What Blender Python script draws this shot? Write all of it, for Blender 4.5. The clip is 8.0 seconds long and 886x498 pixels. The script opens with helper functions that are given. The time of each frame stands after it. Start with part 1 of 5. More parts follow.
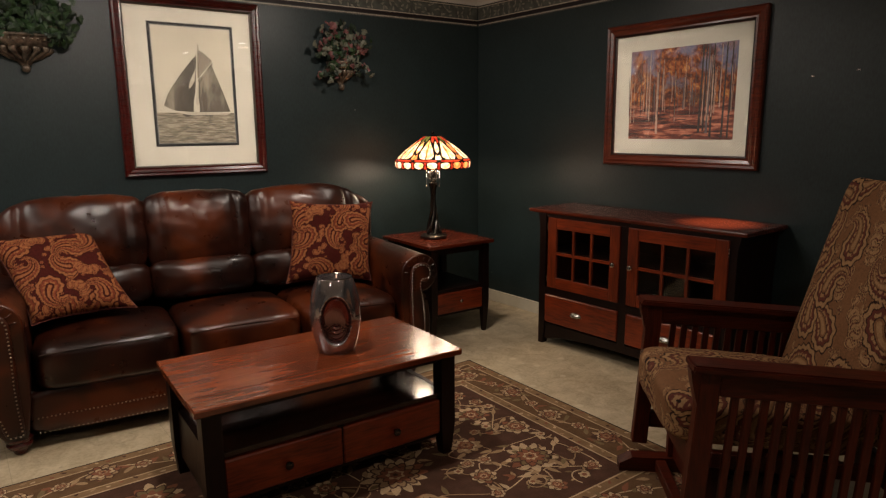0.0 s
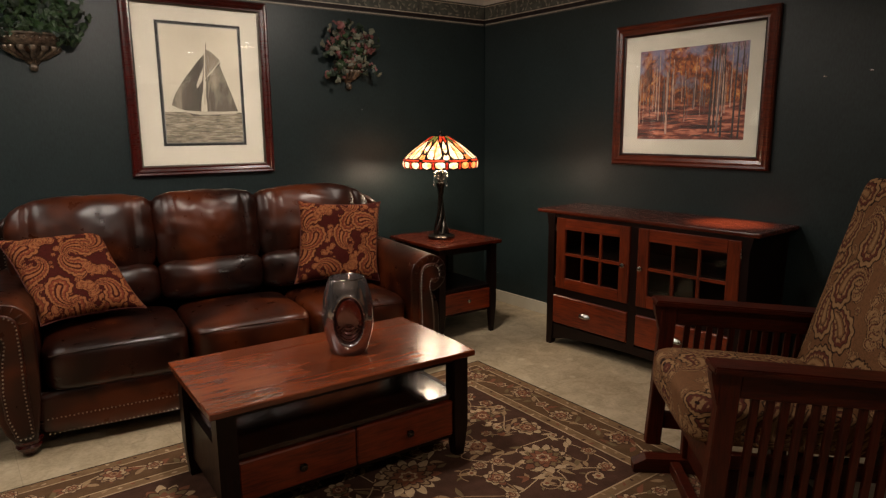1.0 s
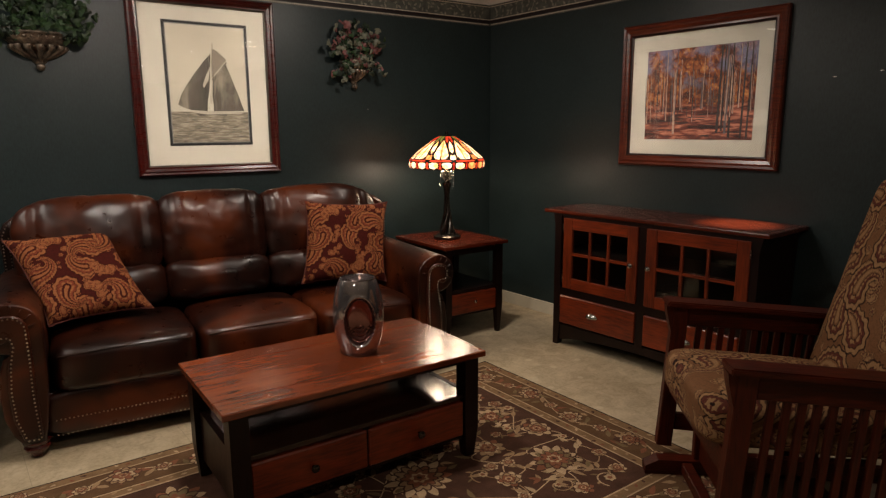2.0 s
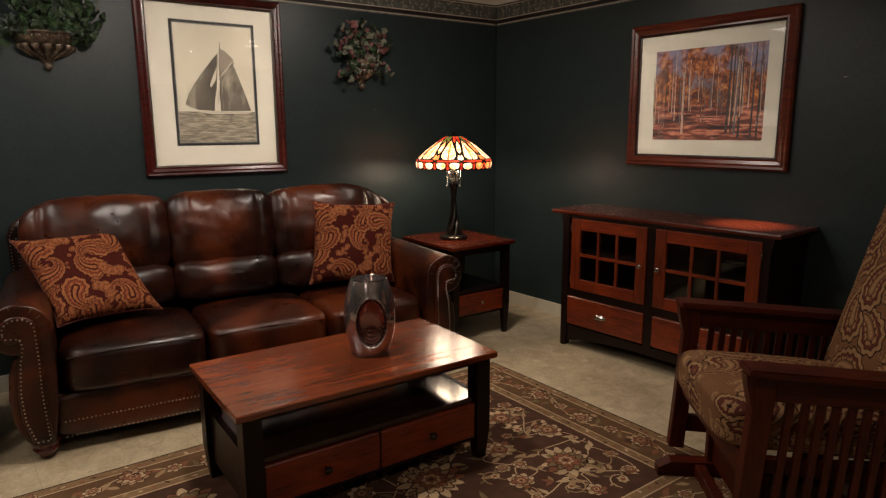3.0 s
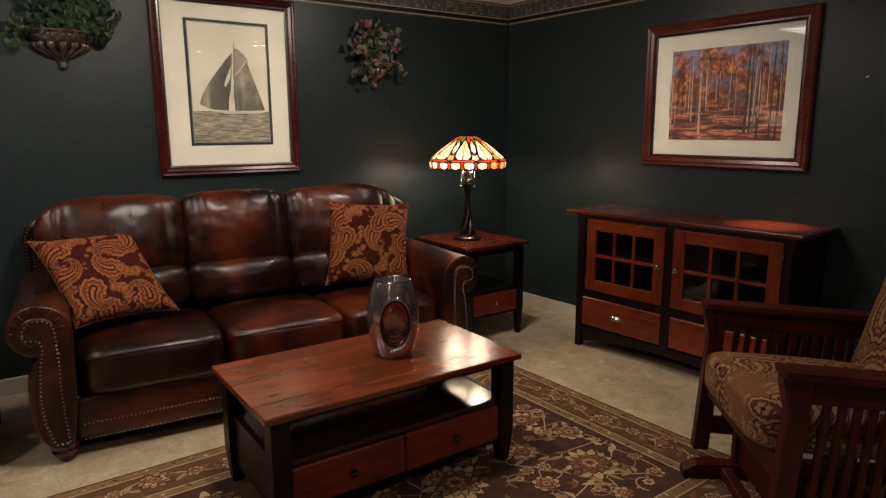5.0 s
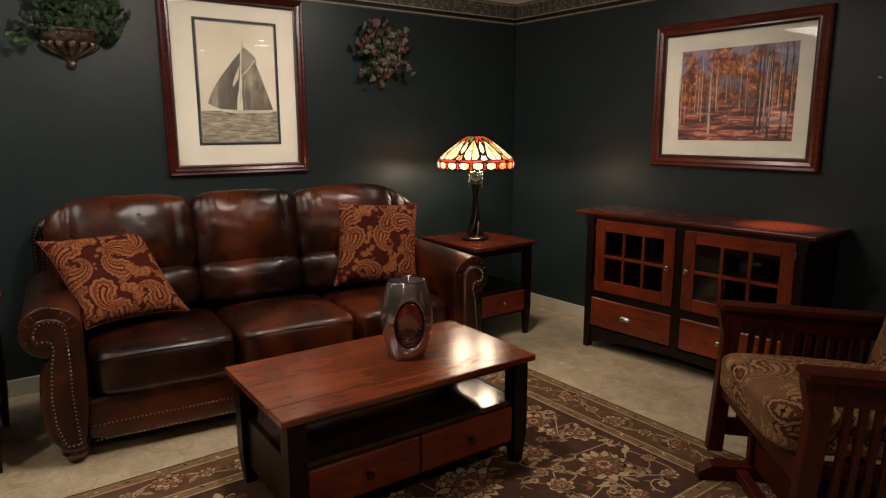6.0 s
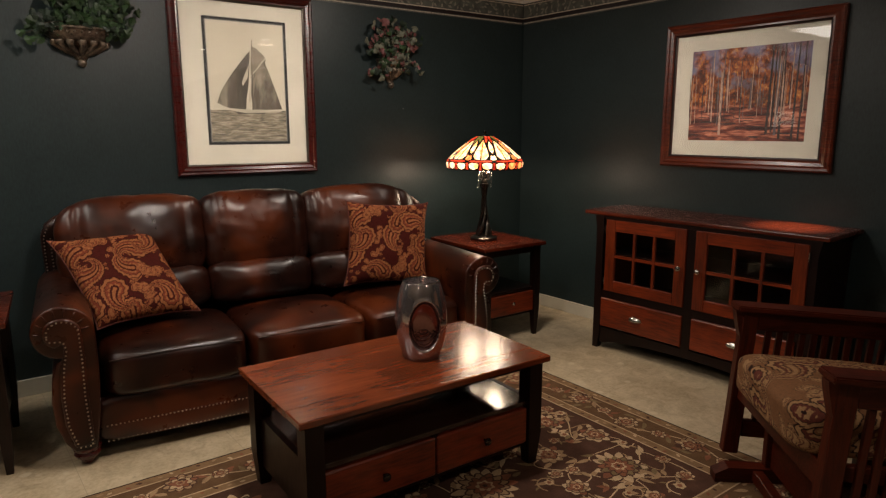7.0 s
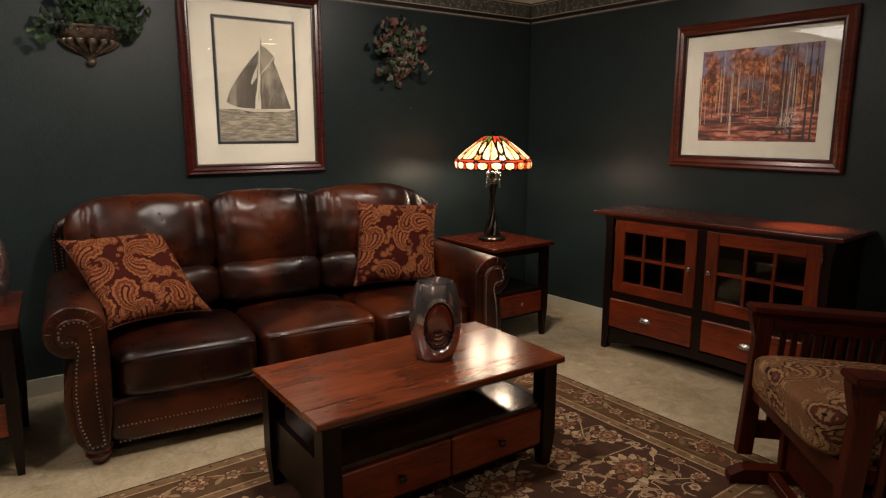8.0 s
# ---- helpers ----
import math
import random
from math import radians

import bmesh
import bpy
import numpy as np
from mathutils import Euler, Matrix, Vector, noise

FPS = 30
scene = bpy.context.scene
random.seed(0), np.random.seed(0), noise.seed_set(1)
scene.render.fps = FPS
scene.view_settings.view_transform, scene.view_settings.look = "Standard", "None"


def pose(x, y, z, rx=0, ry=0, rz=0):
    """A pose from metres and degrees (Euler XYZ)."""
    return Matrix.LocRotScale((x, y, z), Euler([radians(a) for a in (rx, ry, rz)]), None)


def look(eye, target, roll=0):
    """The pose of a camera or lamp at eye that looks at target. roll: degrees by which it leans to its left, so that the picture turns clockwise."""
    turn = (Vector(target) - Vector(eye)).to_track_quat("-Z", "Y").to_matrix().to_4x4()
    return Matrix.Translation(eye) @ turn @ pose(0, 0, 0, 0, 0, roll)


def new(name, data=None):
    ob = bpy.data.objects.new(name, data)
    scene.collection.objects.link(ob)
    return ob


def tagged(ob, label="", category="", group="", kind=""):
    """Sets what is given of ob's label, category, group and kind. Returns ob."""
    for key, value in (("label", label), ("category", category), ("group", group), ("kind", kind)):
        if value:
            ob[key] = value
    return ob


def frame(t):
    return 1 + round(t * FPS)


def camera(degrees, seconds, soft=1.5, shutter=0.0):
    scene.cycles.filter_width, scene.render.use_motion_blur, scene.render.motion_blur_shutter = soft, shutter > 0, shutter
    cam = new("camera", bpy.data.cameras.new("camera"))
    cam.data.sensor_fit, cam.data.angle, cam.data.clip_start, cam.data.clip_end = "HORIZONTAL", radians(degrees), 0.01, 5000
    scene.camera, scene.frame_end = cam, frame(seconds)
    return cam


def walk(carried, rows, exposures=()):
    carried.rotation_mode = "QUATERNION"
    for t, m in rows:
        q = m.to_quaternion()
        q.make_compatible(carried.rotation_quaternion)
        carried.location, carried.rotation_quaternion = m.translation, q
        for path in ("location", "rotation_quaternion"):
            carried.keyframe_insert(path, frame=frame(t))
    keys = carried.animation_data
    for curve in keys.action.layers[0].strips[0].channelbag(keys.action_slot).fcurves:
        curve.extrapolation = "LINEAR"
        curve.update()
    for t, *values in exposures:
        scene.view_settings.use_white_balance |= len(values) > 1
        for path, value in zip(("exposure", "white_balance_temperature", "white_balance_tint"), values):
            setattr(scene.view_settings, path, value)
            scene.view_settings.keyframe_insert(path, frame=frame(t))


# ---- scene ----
cam = camera(68.89, 8.0, soft=1.3)
PATH = [
    (0, (-0.0805, 0.1319, 1.3833), (1.1215, 1.6880, 1.0176), -0.48),
    (0.5, (-0.1005, 0.1575, 1.3829), (1.1027, 1.7127, 1.0170), -0.46),
    (1, (-0.1184, 0.1796, 1.3828), (1.0865, 1.7335, 1.0170), -0.41),
    (1.5, (-0.1353, 0.1983, 1.3832), (1.0714, 1.7507, 1.0172), -0.38),
    (3, (-0.1844, 0.2595, 1.3834), (1.0251, 1.8098, 1.0178), -0.30),
    (3.5, (-0.2017, 0.2797, 1.3833), (1.0092, 1.8289, 1.0179), -0.29),
    (4, (-0.2163, 0.2989, 1.3841), (0.9941, 1.8484, 1.0181), -0.30),
    (4.5, (-0.2335, 0.3188, 1.3843), (0.9782, 1.8674, 1.0182), -0.28),
    (6, (-0.2940, 0.3901, 1.3845), (0.9236, 1.9339, 1.0184), -0.17),
    (6.5, (-0.3148, 0.4165, 1.3848), (0.9039, 1.9594, 1.0185), -0.11),
    (7, (-0.3342, 0.4393, 1.3841), (0.8850, 1.9817, 1.0174), -0.07),
    (7.5, (-0.3550, 0.4657, 1.3835), (0.8662, 2.0065, 1.0169), -0.02),
    (8, (-0.3754, 0.4878, 1.3834), (0.8466, 2.0280, 1.0164), 0.06),
]
walk(cam, [(t, look(eye, target, roll)) for t, eye, target, roll in PATH])

# ---- world and lights ----
world = bpy.data.worlds.new("world")
world.use_nodes = True
world.node_tree.nodes["Background"].inputs[0].default_value = (0.9, 0.85, 0.8, 1)
world.node_tree.nodes["Background"].inputs[1].default_value = 0.005
scene.world = world
scene.view_settings.exposure = 0.0

CEIL = 2.44
XR = 3.376                     # face of the wall behind the media console
YL, TILT_L = 4.318, -3.02      # face of the wall behind the sofa at x = 0, and its turn


def lamp_at(name, kind, m, power, colour, size=0.1):
    d = bpy.data.lights.new(name, kind)
    d.energy, d.color = power, colour
    if kind == "AREA":
        d.shape, d.size = "DISK", size
    else:
        d.shadow_soft_size = size
    o = new(name, d)
    o.matrix_world = m
    return o


WARM = (1.0, 0.87, 0.755)
# x, y, power, and the tilt of each eyeball downlight about x and y
CEILING_SPOTS = [(0.7, 2.4, 17.5, 16, 0), (1.95, 2.85, 11.5, 8, 0), (-1.15, 2.6, 8, 28, 0), (1.15, 0.1, 8, 0, 0), (-1.5, 0.2, 3, 0, 0), (2.6, 0.2, 0.4, 0, 0)]
for sx, sy, power, tx, ty in CEILING_SPOTS:
    lamp_at("ceiling_spot_light", "AREA", pose(sx, sy, CEIL - 0.06, tx, ty), power, WARM, 0.18)
panel_light = lamp_at("ceiling_panel_light", "AREA", pose(-0.95, 3.55, CEIL - 0.02), 7.5, (1.0, 0.92, 0.82), 0.6)
panel_light.data.shape, panel_light.data.size, panel_light.data.size_y = "RECTANGLE", 1.15, 0.55
# narrow halogen that picks out the console
accent = lamp_at("accent_spot_light", "SPOT", look((3.1, 1.62, CEIL - 0.03), (3.15, 1.92, 0.88)), 360, (1.0, 0.8, 0.6), 0.03)
accent.data.spot_size, accent.data.spot_blend = radians(18), 1.0



# ---- materials ----
def nodes_of(name):
    m = bpy.data.materials.new(name)
    m.use_nodes = True
    nt = m.node_tree
    return m, nt, nt.nodes["Principled BSDF"]


def link(nt, a, b):
    nt.links.new(a, b)


def coords(nt, scale=(1, 1, 1), kind="Object", rot=(0, 0, 0)):
    tc = nt.nodes.new("ShaderNodeTexCoord")
    mp = nt.nodes.new("ShaderNodeMapping")
    mp.inputs["Scale"].default_value = scale
    mp.inputs["Rotation"].default_value = rot
    link(nt, tc.outputs[kind], mp.inputs[0])
    return mp.outputs[0]


def noise_tex(nt, vec, scale, detail=4, rough=0.55, distortion=0.0):
    n = nt.nodes.new("ShaderNodeTexNoise")
    n.inputs["Scale"].default_value, n.inputs["Detail"].default_value = scale, detail
    n.inputs["Roughness"].default_value, n.inputs["Distortion"].default_value = rough, distortion
    link(nt, vec, n.inputs["Vector"])
    return n.outputs["Fac"]


def ramp(nt, fac, stops, interp="LINEAR"):
    r = nt.nodes.new("ShaderNodeValToRGB")
    r.color_ramp.interpolation = interp
    e = r.color_ramp.elements
    while len(e) < len(stops):
        e.new(0.5)
    for k, (pos, c) in zip(e, stops):
        k.position, k.color = pos, (*c, 1)
    link(nt, fac, r.inputs[0])
    return r.outputs[0]


def mixc(nt, fac, a, b, blend="MIX"):
    m = nt.nodes.new("ShaderNodeMix")
    m.data_type, m.blend_type = "RGBA", blend
    for s, v in ((m.inputs[0], fac), (m.inputs[6], a), (m.inputs[7], b)):
        if isinstance(v, (int, float)):
            s.default_value = v
        elif isinstance(v, tuple):
            s.default_value = (*v, 1)
        else:
            link(nt, v, s)
    return m.outputs[2]


def calc(nt, op, a, b=0.0):
    m = nt.nodes.new("ShaderNodeMath")
    m.operation = op
    for s, v in zip(m.inputs, (a, b)):
        if isinstance(v, (int, float)):
            s.default_value = v
        else:
            link(nt, v, s)
    return m.outputs[0]


def bump(nt, bsdf, height, strength=0.2, dist=0.002):
    b = nt.nodes.new("ShaderNodeBump")
    b.inputs["Strength"].default_value, b.inputs["Distance"].default_value = strength, dist
    link(nt, height, b.inputs["Height"])
    link(nt, b.outputs[0], bsdf.inputs["Normal"])


def plain(name, base, rough=0.5, metal=0.0, var=0.25, scale=6.0, grain=150.0, strength=0.1, coat=0.0):
    m, nt, b = nodes_of(name)
    v = coords(nt)
    f = noise_tex(nt, v, scale, 5)
    lo, hi = tuple(c * (1 - var) for c in base), tuple(min(1, c * (1 + var)) for c in base)
    link(nt, ramp(nt, f, [(0.3, lo), (0.7, hi)]), b.inputs["Base Color"])
    g = noise_tex(nt, v, grain, 3)
    r = ramp(nt, noise_tex(nt, v, scale * 3, 4), [(0.25, (rough * 0.8,) * 3), (0.75, (min(1, rough * 1.2),) * 3)])
    link(nt, r, b.inputs["Roughness"])
    b.inputs["Metallic"].default_value = metal
    b.inputs["Coat Weight"].default_value = coat
    b.inputs["Coat Roughness"].default_value = 0.12
    bump(nt, b, g, strength, 0.001)
    return m


def wood(name, dark, light, axis="X", rough=0.28, coat=0.25, streak=1.0, relief=0.02, sheen=0.5):
    m, nt, b = nodes_of(name)
    s = {"X": (1.2, 14, 14), "Y": (14, 1.2, 14), "Z": (14, 14, 1.2)}[axis]
    v = coords(nt, s)
    f = noise_tex(nt, v, 1.6, 8, 0.62, 1.2 * streak)
    fine = noise_tex(nt, coords(nt, tuple(k * 5 for k in s)), 2.0, 4, 0.6)
    broad = noise_tex(nt, coords(nt), 3.0, 3)
    mid = tuple((a + c) / 2 for a, c in zip(dark, light))
    half = 0.12 if relief else 0.22
    col = ramp(nt, f, [(0.5 - half, dark), (0.5, mid), (0.5 + half, light)])
    col = mixc(nt, 0.45 if relief else 0.2, col, ramp(nt, fine, [(0.4, tuple(k * 0.4 for k in dark)), (0.58, light)]))
    col = mixc(nt, 0.35, col, ramp(nt, broad, [(0.38, dark), (0.62, light)]))
    link(nt, col, b.inputs["Base Color"])
    link(nt, ramp(nt, fine, [(0.3, (rough * 1.1,) * 3), (0.7, (rough * 0.92,) * 3)]), b.inputs["Roughness"])
    b.inputs["Coat Weight"].default_value, b.inputs["Coat Roughness"].default_value = coat, 0.2
    b.inputs["Specular IOR Level"].default_value = sheen
    if relief:
        bump(nt, b, fine, relief, 0.0004)
    return m


def leather(name):
    """Antiqued hide: near-black glaze rubbed back to red-brown, fine pebble, satin gloss."""
    m, nt, b = nodes_of(name)
    v = coords(nt)
    f = noise_tex(nt, v, 3.4, 2.5, 0.5, 0.4)
    f2 = noise_tex(nt, v, 13, 5, 0.6)
    col = ramp(nt, f, [(0.36, (0.008, 0.0023, 0.0014)), (0.5, (0.034, 0.0066, 0.0021)), (0.64, (0.11, 0.0215, 0.0044))])
    col = mixc(nt, 0.18, col, ramp(nt, f2, [(0.3, (0.009, 0.0025, 0.0015)), (0.7, (0.045, 0.0095, 0.003))]))
    link(nt, col, b.inputs["Base Color"])
    vo = nt.nodes.new("ShaderNodeTexVoronoi")
    vo.inputs["Scale"].default_value = 300
    link(nt, v, vo.inputs["Vector"])
    link(nt, ramp(nt, f2, [(0.35, (0.27,) * 3), (0.65, (0.36,) * 3)]), b.inputs["Roughness"])
    crease = noise_tex(nt, coords(nt, (1, 1, 0.45)), 9, 3, 0.5, 1.2)
    h = calc(nt, "ADD", calc(nt, "MULTIPLY", vo.outputs["Distance"], 0.1), crease)
    bump(nt, b, h, 0.16, 0.003)
    b.inputs["Coat Weight"].default_value, b.inputs["Coat Roughness"].default_value = 0.04, 0.3
    return m


def woven(name, weave=700.0):
    """Jacquard cloth: the figure is dyed into the mesh, the threads are noise."""
    m, nt, b = nodes_of(name)
    v = coords(nt)
    at = nt.nodes.new("ShaderNodeAttribute")
    at.attribute_name = "weave"
    w, tone, slub = noise_tex(nt, v, weave, 2), noise_tex(nt, v, 5.0, 3), noise_tex(nt, v, 120, 4, 0.7)
    col = mixc(nt, 0.5, at.outputs["Color"], ramp(nt, w, [(0.3, (0.45, 0.42, 0.4)), (0.65, (1, 1, 1))]), "MULTIPLY")
    col = mixc(nt, 0.6, col, ramp(nt, slub, [(0.35, (0.55, 0.52, 0.5)), (0.6, (1, 1, 1))]), "MULTIPLY")
    col = mixc(nt, 0.35, col, ramp(nt, tone, [(0.3, (0.6, 0.55, 0.5)), (0.7, (1, 1, 1))]), "MULTIPLY")
    link(nt, col, b.inputs["Base Color"])
    b.inputs["Roughness"].default_value = 0.8
    b.inputs["Specular IOR Level"].default_value = 0.12
    bump(nt, b, calc(nt, "ADD", w, calc(nt, "MULTIPLY", slub, 0.8)), 0.35, 0.0012)
    return m


def dye(bm, flat_of, seed, palette, pitch):
    """Dyes a cloth with curled paisley drops, scrolls and rosettes; flat_of gives each vertex its place on the flat cloth."""
    ground, figure, second, line = (np.array(c) for c in palette)
    bm.verts.ensure_lookup_table()
    P = np.array([flat_of(v.co) for v in bm.verts])
    col = np.tile(ground, (len(P), 1))
    r = random.Random(seed)
    lo, hi = P.min(0), P.max(0)

    def near(c, reach):
        i = np.nonzero((abs(P[:, 0] - c[0]) < reach) & (abs(P[:, 1] - c[1]) < reach))[0]
        return i, P[i] - c

    def rosette(c, size):
        i, q = near(c, size * 1.4)
        d, a = np.hypot(q[:, 0], q[:, 1]) / size, np.arctan2(q[:, 1], q[:, 0])
        lobe = d / (0.8 + 0.2 * np.cos(a * 6))
        for top, tint in ((1.15, line), (1.0, figure), (0.62, line), (0.5, second), (0.22, figure)):
            col[i[lobe < top]] = tint

    def drop(c, turn, size, hand, inner=True):
        """Teardrop with a curled tip: nested outlines, a scalloped edge and an eye."""
        t = np.linspace(0, 1, 22)
        head = turn + hand * 3.4 * t ** 1.6
        x = c[0] + size * 0.075 * np.cumsum(np.cos(head)) - size * 0.5 * math.cos(turn)
        y = c[1] + size * 0.075 * np.cumsum(np.sin(head)) - size * 0.5 * math.sin(turn)
        rad = size * (0.43 * (1 - t) ** 1.25 + 0.05)
        i, q = near(c, size * 1.6)
        q = q + c
        d = np.hypot(q[:, :1] - x, q[:, 1:] - y) / rad
        k = d.argmin(1)
        d = d[np.arange(len(d)), k]
        a = np.arctan2(q[:, 1] - y[k], q[:, 0] - x[k]) + k * 0.5
        edge = d / (1 + 0.07 * np.cos(a * 9))
        for top, tint in ((1.16, line), (1.06, figure), (0.8, line), (0.74, second), (0.54, figure)):
            col[i[edge < top]] = tint
        if inner:
            col[i[(d < 0.54) & (np.sin(a * 5) > 0.6)]] = second
            for top, tint in ((0.36, line), (0.3, ground), (0.17, figure)):
                col[i[d < top]] = tint

    def sprig(c, turn, size):
        for k in (-2, -1, 0, 1, 2):
            a = turn + k * 0.55
            drop((c[0] + size * math.cos(a), c[1] + size * math.sin(a)), a, size * (0.75 - 0.08 * abs(k)), 1 if k < 0 else -1, False)

    step = pitch
    rows = int((hi[1] - lo[1]) / step) + 2
    cols = int((hi[0] - lo[0]) / step) + 2
    spots = [(lo[0] + (i + 0.5 * (j % 2) + r.uniform(-0.14, 0.14)) * step, lo[1] + (j + r.uniform(-0.14, 0.14)) * step) for j in range(rows) for i in range(cols)]
    for c in spots:
        for k in range(6):
            a, q = r.uniform(0, 6.28), step * r.uniform(0.45, 0.62)
            (rosette if k % 2 else lambda p, z: drop(p, r.uniform(0, 6.28), z * 2.4, r.choice((-1, 1)), False))((c[0] + q * math.cos(a), c[1] + q * math.sin(a)), step * r.uniform(0.06, 0.11))
    for n, c in enumerate(spots):
        a = r.uniform(0, 6.28)
        if n % 3 == 1:
            sprig(c, a, step * 0.42)
        else:
            drop(c, a, step * r.uniform(0.76, 0.92), r.choice((-1, 1)))
    layer = bm.verts.layers.float_color.new("weave")
    for v, k in zip(bm.verts, col):
        v[layer] = (*k, 1)
    return bm


def wallpaper(name):
    m, nt, b = nodes_of(name)
    v = coords(nt)
    streak = noise_tex(nt, coords(nt, (40, 40, 12)), 3.0, 5, 0.65)
    cloud = noise_tex(nt, v, 6.0, 7, 0.7)
    col = ramp(nt, streak, [(0.3, (0.011, 0.0195, 0.0205)), (0.7, (0.027, 0.0435, 0.045))])
    col = mixc(nt, 0.3, col, ramp(nt, cloud, [(0.3, (0.0095, 0.017, 0.018)), (0.7, (0.03, 0.047, 0.0475))]))
    spots = nt.nodes.new("ShaderNodeTexVoronoi")
    spots.inputs["Scale"].default_value = 3.0
    link(nt, v, spots.inputs["Vector"])
    scuff = ramp(nt, spots.outputs["Distance"], [(0.012, (1, 1, 1)), (0.02, (0, 0, 0))])
    col = mixc(nt, calc(nt, "MULTIPLY", scuff, 0.5), col, (0.3, 0.3, 0.27))
    link(nt, col, b.inputs["Base Color"])
    b.inputs["Roughness"].default_value = 0.4
    bump(nt, b, streak, 0.28, 0.002)
    return m


def floor_material():
    m, nt, b = nodes_of("worn_beige_floor")
    v = coords(nt)
    big, mid, fine = noise_tex(nt, v, 1.6, 5), noise_tex(nt, v, 9, 6, 0.65, 0.8), noise_tex(nt, v, 60, 4)
    col = ramp(nt, mid, [(0.36, (0.36, 0.27, 0.155)), (0.5, (0.54, 0.425, 0.265)), (0.64, (0.7, 0.575, 0.39))])
    col = mixc(nt, 0.4, col, ramp(nt, big, [(0.38, (0.4, 0.31, 0.19)), (0.62, (0.66, 0.55, 0.38))]))
    col = mixc(nt, 0.2, col, ramp(nt, fine, [(0.35, (0.24, 0.185, 0.115)), (0.6, (0.66, 0.55, 0.39))]))
    for k, tint, size in ((7.0, (0.78, 0.69, 0.52), 0.16), (5.0, (0.2, 0.15, 0.1), 0.035)):
        vo = nt.nodes.new("ShaderNodeTexVoronoi")
        vo.inputs["Scale"].default_value = k
        wob = noise_tex(nt, v, 30, 3)
        link(nt, v, vo.inputs["Vector"])
        spot = ramp(nt, calc(nt, "ADD", vo.outputs["Distance"], calc(nt, "MULTIPLY", wob, 0.2)), [(size + 0.05, (1, 1, 1)), (size + 0.11, (0, 0, 0))])
        col = mixc(nt, calc(nt, "MULTIPLY", spot, 0.45), col, tint)
    tiles = nt.nodes.new("ShaderNodeTexBrick")
    tiles.offset = 0.0
    for key, val in (("Scale", 1.0), ("Mortar Size", 0.0022), ("Mortar Smooth", 0.6), ("Brick Width", 0.61), ("Row Height", 0.61)):
        tiles.inputs[key].default_value = val
    link(nt, v, tiles.inputs["Vector"])
    col = mixc(nt, calc(nt, "MULTIPLY", tiles.outputs["Fac"], 0.4), col, (0.25, 0.19, 0.12))
    link(nt, col, b.inputs["Base Color"])
    link(nt, ramp(nt, mid, [(0.3, (0.45,) * 3), (0.7, (0.3,) * 3)]), b.inputs["Roughness"])
    bump(nt, b, fine, 0.08, 0.001)
    return m


def carpet(name, base, var=0.35):
    m, nt, b = nodes_of(name)
    v = coords(nt)
    pile, patch = noise_tex(nt, v, 420, 3), noise_tex(nt, v, 16, 5)
    lo, hi = tuple(c * (1 - var) for c in base), tuple(c * (1 + var) for c in base)
    col = mixc(nt, 0.5, ramp(nt, pile, [(0.3, lo), (0.7, hi)]), ramp(nt, patch, [(0.3, lo), (0.7, hi)]))
    link(nt, col, b.inputs["Base Color"])
    b.inputs["Roughness"].default_value = 0.95
    b.inputs["Specular IOR Level"].default_value = 0.1
    bump(nt, b, pile, 0.6, 0.003)
    return m


def glass(name, tint=(1, 1, 1), rough=0.0):
    m, nt, b = nodes_of(name)
    b.inputs["Base Color"].default_value = (*tint, 1)
    b.inputs["Transmission Weight"].default_value = 1.0
    b.inputs["Roughness"].default_value, b.inputs["IOR"].default_value = rough, 1.45
    return m


def glowing(name, colour, strength):
    m, nt, b = nodes_of(name)
    b.inputs["Base Color"].default_value = (*colour, 1)
    b.inputs["Emission Color"].default_value = (*colour, 1)
    b.inputs["Emission Strength"].default_value = strength
    return m


def lit_glass(name, a, c, strength):
    """Stained glass lit from inside, streaked."""
    m, nt, b = nodes_of(name)
    v = coords(nt)
    f = noise_tex(nt, v, 16, 4, 0.6, 1.5)
    col = ramp(nt, f, [(0.36, a), (0.6, c)])
    link(nt, col, b.inputs["Base Color"])
    link(nt, col, b.inputs["Emission Color"])
    b.inputs["Emission Strength"].default_value = strength
    b.inputs["Roughness"].default_value = 0.15
    return m


WALL = wallpaper("dark_green_wallpaper")
FLOOR = floor_material()
WHITE = plain("white_paint", (0.82, 0.79, 0.73), 0.5, var=0.06)
CREAM = plain("cream_baseboard", (0.62, 0.58, 0.47), 0.45, var=0.08)
PLASTER = plain("ceiling_plaster", (0.7, 0.69, 0.66), 0.9, var=0.05)
SHOWROOM = plain("showroom_paint", (0.16, 0.15, 0.13), 0.8, var=0.2)
LEATHER = leather("antiqued_brown_leather")
CHERRY = wood("cherry_wood", (0.06, 0.0068, 0.002), (0.28, 0.039, 0.0075), "X", 0.34, 0.12)
CHERRY_Z = wood("cherry_wood_upright", (0.055, 0.0068, 0.0022), (0.22, 0.033, 0.0068), "Z", 0.34, 0.12)
TABLETOP = wood("acacia_tabletop", (0.07, 0.0125, 0.0042), (0.3, 0.066, 0.0195), "X", 0.22, 0.2, 0.5, 0.0)
ESPRESSO = wood("espresso_wood", (0.004, 0.0012, 0.0008), (0.014, 0.0035, 0.0019), "Z", 0.4, 0.0, sheen=0.28)
CHERRY_DARK = wood("dark_cherry_top", (0.04, 0.0052, 0.0018), (0.14, 0.02, 0.005), "X", 0.26, 0.2, 0.6, 0.0)
MAHOGANY = wood("mahogany_frame", (0.028, 0.0025, 0.002), (0.11, 0.01, 0.006), "X", 0.28, 0.2)
